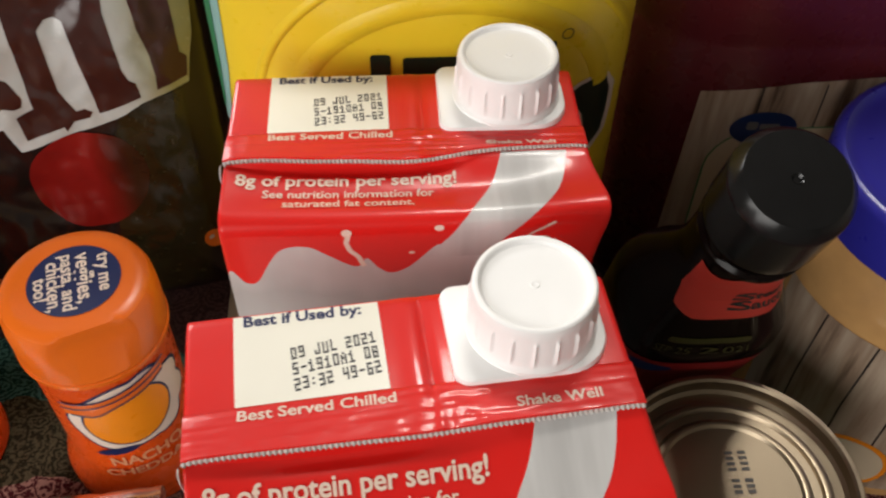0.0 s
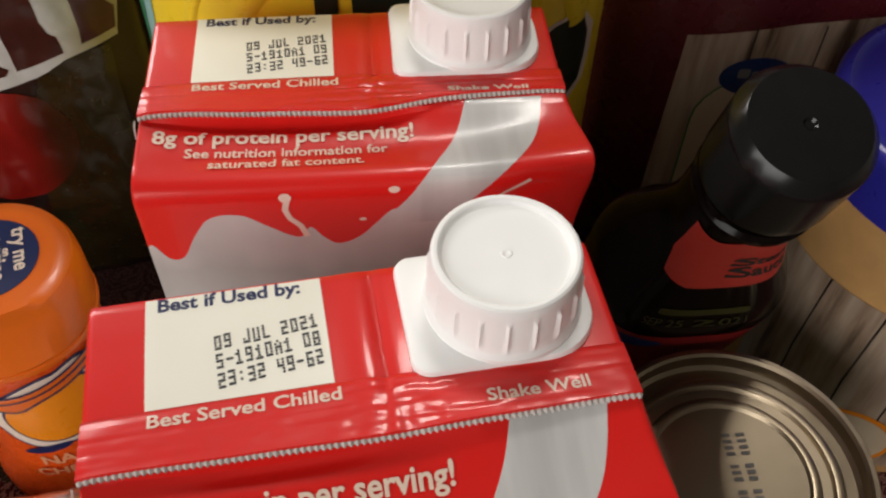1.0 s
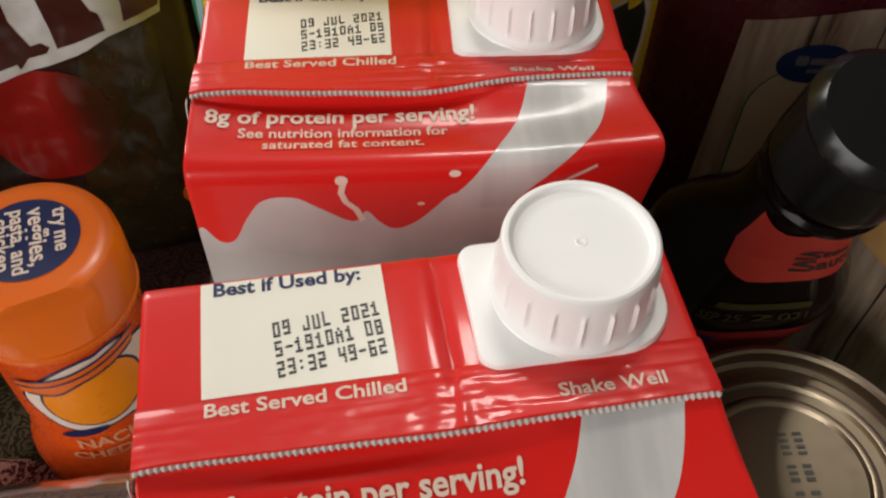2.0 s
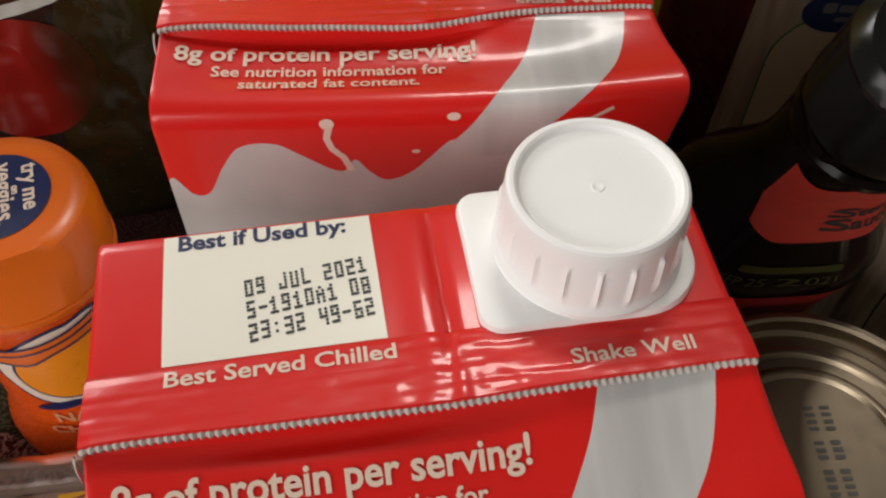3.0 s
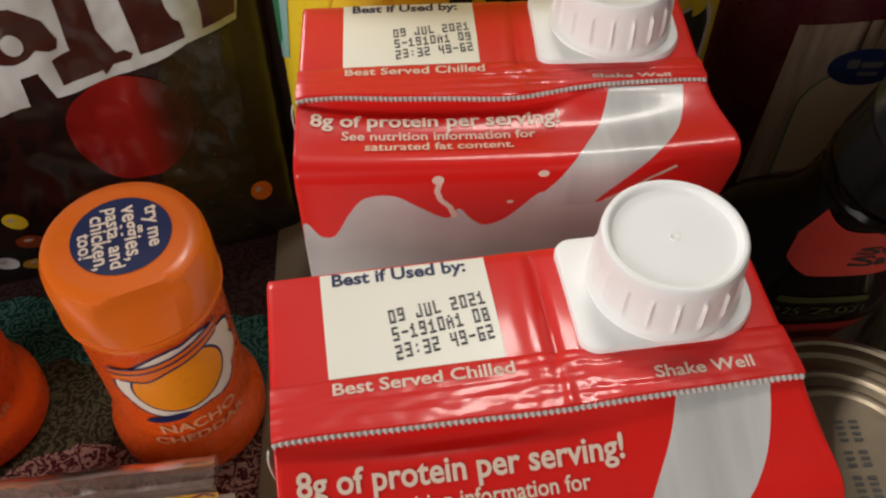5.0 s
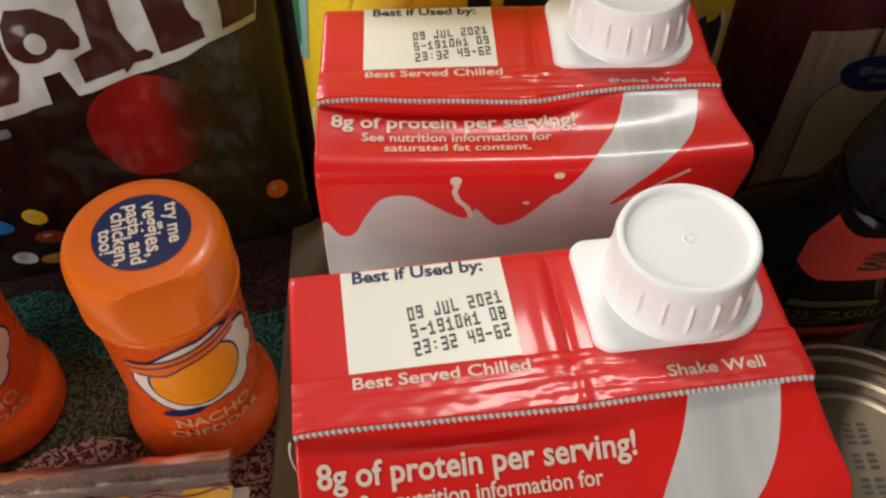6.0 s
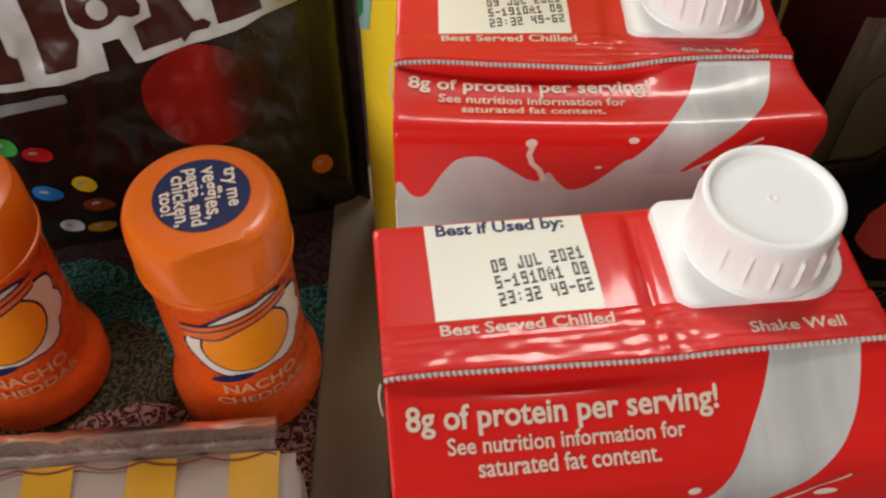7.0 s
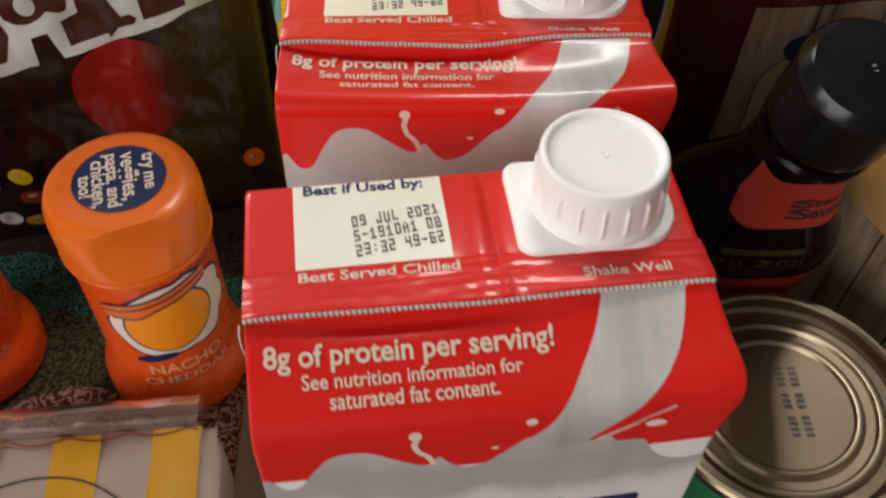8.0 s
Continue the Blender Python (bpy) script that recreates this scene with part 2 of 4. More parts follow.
    # farthest band's curls are darkened: shade beside the bag painted into the cloth
    for e, (pos, col) in zip(curl.color_ramp.elements, [(0.0, (0.34, 0.19, 0.16)), (0.42, (0.08, 0.065, 0.035)), (0.56, (0.06, 0.15, 0.13)), (0.74, (0.05, 0.024, 0.022))]):
        e.position, e.color = pos, (*col, 1)
    nt.links.new(mr.outputs[0], curl.inputs[0])
    nt.links.new(curl.outputs[0], mix.inputs[6])
    nt.links.new(line.outputs[0], mix.inputs[0])
    nt.links.new(cr.outputs[0], mix.inputs[7])
    nt.links.new(mix.outputs[2], p.inputs["Base Color"])
    return m


M_CLOTH = cloth_material()

# ---- builders: all lengths below are in centimetres ----
CM = 0.01


def part(name, bm, material, parent=None, label="", smooth=True):
    """Links a bmesh, built in centimetres, as one mesh object."""
    for v in bm.verts:
        v.co *= CM
    bm.normal_update()
    me = bpy.data.meshes.new(name)
    for f in bm.faces:
        f.smooth = smooth
    for e in bm.edges:
        if len(e.link_faces) == 2 and e.calc_face_angle(0) > 0.6:
            e.smooth = False
    bm.to_mesh(me)
    bm.free()
    for m in material if isinstance(material, (list, tuple)) else [material]:
        me.materials.append(m)
    ob = new(name, me)
    if parent:
        ob.parent = parent
    if label:
        tagged(ob, label)
    return ob


def thing(name, x, y, z, rz=0.0, label="", category="", group="", kind="", rx=0.0, ry=0.0):
    ob = new(name)
    ob.empty_display_size = 0.02
    ob.matrix_world = pose(x * CM, y * CM, z * CM, rx, ry, rz)
    return tagged(ob, label, category, group, kind)


def quad_strip(bm, rows, close=False, mat_of=None):
    """Faces between rows of points of equal length."""
    vs = [[bm.verts.new(p) for p in r] for r in rows]
    for i in range(len(vs) - 1):
        n = len(vs[i])
        for j in range(n if close else n - 1):
            f = bm.faces.new((vs[i][j], vs[i][(j + 1) % n], vs[i + 1][(j + 1) % n], vs[i + 1][j]))
            if mat_of:
                f.material_index = mat_of(i, j)
    return vs


def lathe(profile, n=64, sx=1.0, sy=1.0, wobble=None):
    """A turned body from (radius, height) pairs, ends closed."""
    bm = bmesh.new()
    rows = []
    for k, (r, z) in enumerate(profile):
        row = []
        for i in range(n):
            a = 2 * math.pi * i / n
            rr = r * (wobble(a, k) if wobble else 1)
            row.append((rr * math.cos(a) * sx, rr * math.sin(a) * sy, z))
        rows.append(row)
    vs = quad_strip(bm, rows, close=True)
    bm.faces.new(list(reversed(vs[0])))
    bm.faces.new(vs[-1])
    return bm


def rounded_outline(x0, y0, x1, y1, r, n=6):
    """r: one radius, or four from the lower left corner on, anticlockwise."""
    rs = r if isinstance(r, (list, tuple)) else (r,) * 4
    pts = []
    for (cx, cy, a0), q in zip(((x0, y0, 180), (x1, y0, 270), (x1, y1, 0), (x0, y1, 90)), rs):
        ox, oy = cx + (q if cx == x0 else -q), cy + (q if cy == y0 else -q)
        for i in range(n + 1):
            a = radians(a0 + 90 * i / n)
            pts.append((ox + q * math.cos(a), oy + q * math.sin(a)))
    return pts


def slab(outline, z0, z1, bevel=0.06):
    """A plate with softened upper edge."""
    bm = bmesh.new()
    cx = sum(p[0] for p in outline) / len(outline)
    cy = sum(p[1] for p in outline) / len(outline)

    def inset(p, d):
        v = Vector((p[0] - cx, p[1] - cy))
        return v * max(0, 1 - d / max(v.length, 1e-6)) + Vector((cx, cy))

    rows = [[(p[0], p[1], z0) for p in outline], [(p[0], p[1], z1 - bevel) for p in outline]]
    for d, z in ((bevel * 0.3, z1 - bevel * 0.3), (bevel, z1)):
        rows.append([(*inset(p, d), z) for p in outline])
    vs = quad_strip(bm, rows, close=True)
    bm.faces.new(list(reversed(vs[0])))
    bm.faces.new(vs[-1])
    return bm


def flat(outlines, mapping, res=0.5):
    """A print: plane outlines, cut fine and laid on a surface by mapping(u, v)."""
    bm = bmesh.new()
    for o in outlines:
        vs = [bm.verts.new((p[0], p[1], 0)) for p in o]
        bm.faces.new(vs).normal_update()
    bmesh.ops.triangulate(bm, faces=bm.faces[:], ngon_method="EAR_CLIP")
    return lay(bm, mapping, res)


def lay(bm, mapping, res):
    for _ in range(7):
        long = [e for e in bm.edges if e.calc_length() > res]
        if not long:
            break
        bmesh.ops.subdivide_edges(bm, edges=long, cuts=1)
        bmesh.ops.triangulate(bm, faces=bm.faces[:])
    for f in bm.faces:
        f.normal_update()
        if f.normal.z < 0:
            f.normal_flip()
    for v in bm.verts:
        v.co = mapping(v.co.x, v.co.y)
    return bm


def lettering(text, x, y, size, mapping, turn=0.0, stretch=1.0, bold=0.0, align="LEFT", res=0.5, spacing=1.0):
    """Words in the built-in font, laid on a surface."""
    cu = bpy.data.curves.new("words", "FONT")
    cu.body, cu.size, cu.offset, cu.resolution_u, cu.align_x, cu.space_character = text, size, bold, 3, align, spacing
    ob = bpy.data.objects.new("words", cu)
    me = bpy.data.meshes.new_from_object(ob)
    bm = bmesh.new()
    bm.from_mesh(me)
    bpy.data.objects.remove(ob)
    bpy.data.meshes.remove(me)
    bpy.data.curves.remove(cu)
    c, s = math.cos(radians(turn)), math.sin(radians(turn))
    for v in bm.verts:
        px, py = v.co.x * stretch, v.co.y
        v.co = (x + px * c - py * s, y + px * s + py * c, 0)
    return lay(bm, mapping, res)


def disc(cx, cy, rx, ry, n=28, turn=0.0):
    c, s = math.cos(radians(turn)), math.sin(radians(turn))
    out = []
    for i in range(n):
        a = 2 * math.pi * i / n
        px, py = rx * math.cos(a), ry * math.sin(a)
        out.append((cx + px * c - py * s, cy + px * s + py * c))
    return out


def bar(cx, cy, w, h, turn=0.0, r=0.0):
    r = r or 0.25 * min(w, h)
    pts = rounded_outline(-w / 2, -h / 2, w / 2, h / 2, r, 4)
    c, s = math.cos(radians(turn)), math.sin(radians(turn))
    return [(cx + px * c - py * s, cy + px * s + py * c) for px, py in pts]


def ring_bm(cx, cy, rx, ry, width, mapping, n=48, turn=0.0, res=0.5):
    bm = bmesh.new()
    a = [bm.verts.new((*p, 0)) for p in disc(cx, cy, rx, ry, n, turn)]
    b = [bm.verts.new((*p, 0)) for p in disc(cx, cy, rx - width, ry - width, n, turn)]
    for i in range(n):
        bm.faces.new((a[i], a[(i + 1) % n], b[(i + 1) % n], b[i]))
    return lay(bm, mapping, res)


def line_bm(points, width, mapping, res=0.5):
    """A printed line of even width along points."""
    bm = bmesh.new()
    left, right = [], []
    for i, p in enumerate(points):
        q = Vector(points[min(i + 1, len(points) - 1)]) - Vector(points[max(i - 1, 0)])
        n = Vector((-q.y, q.x)).normalized() * width / 2
        left.append(bm.verts.new((p[0] + n.x, p[1] + n.y, 0)))
        right.append(bm.verts.new((p[0] - n.x, p[1] - n.y, 0)))
    for i in range(len(points) - 1):
        bm.faces.new((left[i], right[i], right[i + 1], left[i + 1]))
    return lay(bm, mapping, res)


def spline(keys, x):
    """Smooth interpolation through (x, y) keys."""
    if x <= keys[0][0]:
        return keys[0][1]
    for (x0, y0), (x1, y1) in zip(keys, keys[1:]):
        if x <= x1:
            t = (x - x0) / (x1 - x0)
            t = t * t * (3 - 2 * t)
            return y0 + (y1 - y0) * t
    return keys[-1][1]

# ---- the setting ----


def box_bm(x0, y0, z0, x1, y1, z1, bevel=0.0):
    bm = bmesh.new()
    bmesh.ops.create_cube(bm, size=1)
    for v in bm.verts:
        v.co = (x0 + (v.co.x + 0.5) * (x1 - x0), y0 + (v.co.y + 0.5) * (y1 - y0), z0 + (v.co.z + 0.5) * (z1 - z0))
    if bevel:
        bmesh.ops.bevel(bm, geom=bm.edges[:], offset=bevel, segments=2, affect="EDGES")
    return bm


def wavy_cloth():
    bm = bmesh.new()
    rows = []
    for j in range(61):
        y = -45 + 90 * j / 60
        row = []
        for i in range(81):
            x = -60 + 120 * i / 80
            row.append((x, y, -0.06 + 0.05 * noise.noise(Vector((x * 0.15, y * 0.15, 3)))))
        rows.append(row)
    quad_strip(bm, rows)
    return bm


tagged(part("table_top", box_bm(-62, -47, -4, 62, 47, -0.25, 0.4), M_DARKWOOD, smooth=False), "dark wooden table top under the patterned cloth", "table", kind="structure")
for lx in (-57, 57):
    for ly in (-42, 42):
        tagged(part("table_leg", box_bm(lx - 3, ly - 3, -76, lx + 3, ly + 3, -4, 0.4), M_DARKWOOD, smooth=False), "square dark wooden table leg", "table", kind="structure")
tagged(part("tablecloth", wavy_cloth(), M_CLOTH), "woven cloth with red, teal and white paisley pattern", "tablecloth", kind="structure")
tagged(part("floor", box_bm(-200, -200, -80, 200, 200, -76), M_DARKWOOD), "dark plain floor", "floor", kind="structure")
tagged(part("ceiling", box_bm(-200, -200, 176, 200, 200, 180), M_WALL), "plain pale ceiling", "ceiling", kind="structure")
for nm, b in (("wall_north", (-200, 196, -76, 200, 200, 176)), ("wall_south", (-200, -200, -76, 200, -196, 176)), ("wall_east", (196, -196, -76, 200, 196, 176)), ("wall_west", (-200, -196, -76, -196, 196, 176))):
    tagged(part(nm, box_bm(*b), M_WALL), "plain room wall", "wall", kind="structure")

# ---- milk cartons ----
CW, CD = 9.2, 5.45
SHAPE = {"droop": 0.0, "gap": 0.0, "dip": 0.3}  # how far the front of the top sinks on the carton in hand


def top_z(u, v):
    """Height of a carton's top: level behind the seam, dished in front of it."""
    side = max(0.0, math.sin(math.pi * min(max(u / CW, 0), 1))) ** 0.6
    if v >= 2.0:
        fold = 0.032 * math.exp(-(((u - 4.72) / 0.22) ** 2)) - 0.05 * math.exp(-(((u - 5.02) / 0.10) ** 2))
        return 17.2 + 0.08 * side * math.sin(math.pi * min(1, (v - 2.0) / 3.45)) + fold * min(1, (v - 2.0) / 0.6) * min(1, max(0, 5.4 - v) / 0.5)
    t = v / 2.0
    return 17.08 + 0.10 * t - SHAPE["droop"] * (1 - t) - (SHAPE["dip"] * side) * max(0.0, math.sin(math.pi * t**1.25)) ** 1.3 - SHAPE["gap"] * math.exp(-(((t - 0.97) / 0.15) ** 2)) * max(0.0, math.sin(math.pi * min(1.0, u / 6.4)))


def front_y(u, z):
    # the tucked corner fold leaves a crease below the right front corner
    a, d = Vector((9.25, 16.95)), Vector((-1.9, -0.62))
    t = min(1.0, max(0.0, (Vector((u, z)) - a).dot(d) / d.length_squared))
    gap = (Vector((u, z)) - a - d * t)
    crease = 0.13 * (1 - t) ** 0.5 * math.exp(-((gap.length / 0.16) ** 2)) - 0.10 * (1 - t) * math.exp(-(((gap.y - 0.3) / 0.3) ** 2)) * (1 if gap.length < 1 else 0)
    return crease - 0.10 * math.sin(math.pi * min(max(u / CW, 0), 1)) * math.sin(math.pi * min(1, z / 17.0)) ** 0.7


def wrap(u, s, lift=0.03):
    return ear(wrap_plain(u, s, lift))


def wrap_plain(u, s, lift):
    """The carton's front and top as one sheet: s runs up the front and on over the top."""
    edge = 16.55 - SHAPE["droop"]
    if s < 16.55:
        return Vector((u, front_y(u, s) - lift, s * edge / 16.55))
    if s < 17.55:
        a = (s - 16.55) / 1.0
        p0, p1, p2 = Vector((u, front_y(u, 16.55), edge)), Vector((u, 0.0, top_z(u, 0.0) + 0.02)), Vector((u, 0.55, top_z(u, 0.55)))
        p = p0 * (1 - a) ** 2 + p1 * (2 * a * (1 - a)) + p2 * a**2
        d = (p1 - p0) * (1 - a) + (p2 - p1) * a
        return p + Vector((0, -d.z, d.y)).normalized() * lift
    v = s - 17.0
    return Vector((u, v, top_z(u, v) + lift))


def ear(p):
    """The right front corner of the top stands out a little where its fold is tucked."""
    w = math.exp(-((CW - p.x) / 1.6) ** 2) * math.exp(-(p.y / 1.3) ** 2) * math.exp(-((17.2 - SHAPE["droop"] - p.z) / 1.3) ** 2)
    return Vector((p.x + 0.28 * w, p.y - 0.08 * w, p.z + 0.26 * w))


def carton_shell():
    ss = [0.0, 0.15] + [0.5 + i * 0.9 for i in range(16)] + [14.8, 15.3, 15.6, 15.8, 16.0, 16.15, 16.3, 16.42] + [16.55 + 0.05 * i for i in range(21)] + [17.62, 17.7] + [17.76 + 0.05 * i for i in range(25)] + [19.02, 19.3, 20, 20.8, 21.6, 22.15]
    back = [(5.3, -0.01), (5.41, -0.06), (5.45, -0.22), (5.45, -1.5), (5.45, -2.4), (5.45, -8), (5.45, -17.2)]
    us = [0.0, 0.02, 0.05] + [0.05 + (CW - 0.10) * i / 110 for i in range(1, 110)] + [CW - 0.05, CW - 0.02, CW]
    bm = bmesh.new()
    rows = []
    for u in us:
        pull = {0: 0.05, 1: 0.015, len(us) - 2: 0.015, len(us) - 1: 0.05}.get(us.index(u), 0.0)
        row = [wrap_plain(u, s, 0.0) for s in ss] + [Vector((u, y, top_z(u, 5.2) + dz if dz > -17 else 0.0)) for y, dz in back]
        mid = Vector((u, CD / 2, 9))
        for p in row:
            q = Vector((0, (1 if p.y < mid.y else -1) * min(pull, abs(p.y - mid.y)), (-1 if p.z > 15.5 else 0) * pull))
            p += q
        rows.append(row)
    rows = [[ear(p) for p in row] for row in rows]
    n = len(rows[0])
    vs = quad_strip(bm, rows, mat_of=lambda i, j: 0 if (rows[i][j].z > 14.2 and rows[i][(j + 1) % n].z > 14.2) else 1)
    for v, flip in ((vs[0], False), (vs[-1], True)):
        # side walls, split where the red print ends
        hi = [w for w in v if w.co.z > 14.2]
        lo_f = [w for w in v[: n // 2] if w.co.z <= 14.25]
        lo_b = [w for w in v[n // 2 :] if w.co.z <= 14.9 and w.co.z < 14.25]
        fh = bm.faces.new(hi)
        fl = bm.faces.new(lo_f + [hi[0], hi[-1]] + lo_b)
        fh.material_index, fl.material_index = 0, 1
    bm.faces.new([w for r in (vs,) for w in [q[0] for q in r]] + [q[-1] for q in reversed(vs)]).material_index = 1
    bmesh.ops.recalc_face_normals(bm, faces=bm.faces[:])
    return bm


WAVE = [(0, 15.35), (0.12, 15.43), (0.4, 14.96), (0.72, 15.0), (1.05, 15.65), (1.42, 16.17), (2.08, 16.24), (2.55, 15.92), (3.05, 15.55), (3.3, 15.5), (3.5, 15.78), (3.75, 15.45), (4.05, 15.21), (4.5, 15.38), (4.9, 15.8), (5.15, 16.1), (5.3, 16.2), (6.5, 15.8), (6.9, 15.95), (7.1, 15.68), (7.7, 15.56), (7.9, 15.1), (8.2, 14.72), (8.61, 14.49), (9.0, 14.52), (9.2, 14.6)]
STREAM_L = [(15.3, 4.4), (15.8, 4.95), (16.4, 5.5), (16.9, 5.85), (17.75, 6.36), (18.4, 6.72), (19.1, 6.96)]
STREAM_R = [(15.3, 6.3), (15.75, 6.45), (16.4, 6.95), (16.9, 7.4), (17.75, 8.08), (18.4, 8.42), (19.1, 8.62)]


def poly(keys, x):
    for (x0, y0), (x1, y1) in zip(keys, keys[1:]):
        if x <= x1:
            return y0 + (y1 - y0) * (x - x0) / (x1 - x0)
    return keys[-1][1]


def curve_through(keys, x):
    """A smooth curve through (x, y) keys."""
    for k in range(len(keys) - 1):
        x0, y0 = keys[k]
        x1, y1 = keys[k + 1]
        if x <= x1 or k == len(keys) - 2:
            xa, ya = keys[max(k - 1, 0)]
            xb, yb = keys[min(k + 2, len(keys) - 1)]
            m0, m1 = (y1 - ya) / max(x1 - xa, 1e-6), (yb - y0) / max(xb - x0, 1e-6)
            h = x1 - x0
            t = min(1, max(0, (x - x0) / h))
            return (2 * t**3 - 3 * t**2 + 1) * y0 + (t**3 - 2 * t**2 + t) * h * m0 + (3 * t**2 - 2 * t**3) * y1 + (t**3 - t**2) * h * m1


def milk_material(name, streaks):
    m = mat(name, (0.5, 0.5, 0.5), 0.34, coat=0.2)
    nt = m.node_tree
    p = nt.nodes["Principled BSDF"]
    tc = nt.nodes.new("ShaderNodeTexCoord")
    sep = nt.nodes.new("ShaderNodeSeparateXYZ")
    nt.links.new(tc.outputs["Object"], sep.inputs[0])
    no = nt.nodes.new("ShaderNodeTexNoise")
    no.inputs["Scale"].default_value, no.inputs["Detail"].default_value = 38, 2
    nt.links.new(tc.outputs["Object"], no.inputs["Vector"])
    ma = nt.nodes.new("ShaderNodeMath")
    ma.operation = "MULTIPLY_ADD"
    ma.inputs[1].default_value = 0.03
    nt.links.new(no.outputs["Fac"], ma.inputs[0])
    nt.links.new(sep.outputs["Z"], ma.inputs[2])
    mr = nt.nodes.new("ShaderNodeMapRange")
    mr.inputs["From Min"].default_value, mr.inputs["From Max"].default_value = 0.134, 0.186
    nt.links.new(ma.outputs[0], mr.inputs["Value"])
    cr = nt.nodes.new("ShaderNodeValToRGB")
    stops = [(0.0, 0.80), (0.16, 0.70), (0.30, 0.44), (0.5, 0.42), (0.68, 0.54), (1.0, 0.62)]
    while len(cr.color_ramp.elements) < len(stops):
        cr.color_ramp.elements.new(0.5)
    for e, (pos, g) in zip(cr.color_ramp.elements, stops):
        e.position, e.color = pos, (g, g * 0.985, g * 0.965, 1)
    nt.links.new(mr.outputs[0], cr.inputs[0])
    mp = nt.nodes.new("ShaderNodeMapping")
    mp.inputs["Scale"].default_value = (1.0, 0.12, 0.12)
    mp.inputs["Rotation"].default_value = (0.0, 0.0, -0.35)
    nt.links.new(tc.outputs["Object"], mp.inputs["Vector"])
    streak = nt.nodes.new("ShaderNodeTexNoise")
    streak.inputs["Scale"].default_value, streak.inputs["Detail"].default_value = 150, 3
    nt.links.new(mp.outputs[0], streak.inputs["Vector"])
    sr = nt.nodes.new("ShaderNodeMapRange")
    sr.inputs["From Min"].default_value, sr.inputs["From Max"].default_value = 0.32, 0.62
    sr.inputs["To Min"].default_value, sr.inputs["To Max"].default_value = 1.0 - streaks, 1.0
    nt.links.new(streak.outputs["Fac"], sr.inputs["Value"])
    mul = nt.nodes.new("ShaderNodeVectorMath")
    mul.operation = "MULTIPLY"
    nt.links.new(cr.outputs[0], mul.inputs[0])
    nt.links.new(sr.outputs[0], mul.inputs[1])
    nt.links.new(mul.outputs[0], p.inputs["Base Color"])
    return m


M_SPLASH = milk_material("printed milk splash", 0.06)
M_STREAM = milk_material("printed milk stream", 0.24)


def petal(cx, cy, length, width, turn):
    """A drop shape whose point looks outward along turn."""
    pts = []
    for i in range(24):
        a = 2 * math.pi * i / 24
        r = math.cos(a)
        w = width / 2 * math.sin(a) * (1 - 0.42 * (r + 1) / 2 - 0.25 * max(0, r) ** 2)
        pts.append((length / 2 * r, w))
    c, s = math.cos(radians(turn)), math.sin(radians(turn))
    return [(cx + x * c - y * s, cy + x * s + y * c) for x, y in pts]


def words(text, x, y, size, mapping, width=None, **kw):
    if width:
        cu = bpy.data.curves.new("measure_words", "FONT")
        cu.body, cu.size = text, size
        ob = bpy.data.objects.new("measure_words", cu)
        me = bpy.data.meshes.new_from_object(ob)
        xs = [v.co.x for v in me.vertices]
        kw["stretch"] = width / (max(xs) - min(xs))
        bpy.data.objects.remove(ob)
        bpy.data.meshes.remove(me)
        bpy.data.curves.remove(cu)
    return lettering(text, x, y, size, mapping, **kw)


DOTS = {"0": "75557", "1": "26227", "2": "71747", "3": "71717", "4": "55711", "5": "74717", "6": "74757", "8": "75757", "9": "75717", "A": "25755", "J": "11157", "U": "55557", "L": "44447", "S": "74717", "-": "00700", ":": "02020", " ": "00000"}


def dot_print(lines, x, y, pitch, row_gap, mapping, slope=0.0, shear=0.0):
    """Ink-jet lettering, dot by dot."""
    outlines = []
    for k, text in enumerate(lines):
        for c, ch in enumerate(text):
            jx, jy = 0.3 * pitch * noise.noise(Vector((c * 3.1, k * 7.7, 1))), 0.9 * pitch * noise.noise(Vector((c * 2.3, k * 5.1, 6)))
            for r, bits in enumerate(DOTS[ch]):
                for b in range(3):
                    if int(bits) >> (2 - b) & 1:
                        for hx in (0, 0.5):
                            if hx and not (b < 2 and int(bits) >> (1 - b) & 1):
                                continue
                            px = (c * 4.1 + b + hx) * pitch + jx
                            py = -k * row_gap - r * pitch * 1.55 + jy
                            outlines.append(disc(x + px + shear * py, y + py + slope * px, pitch * 0.64, pitch * 0.76, 6))
    return flat(outlines, mapping, 0.5)


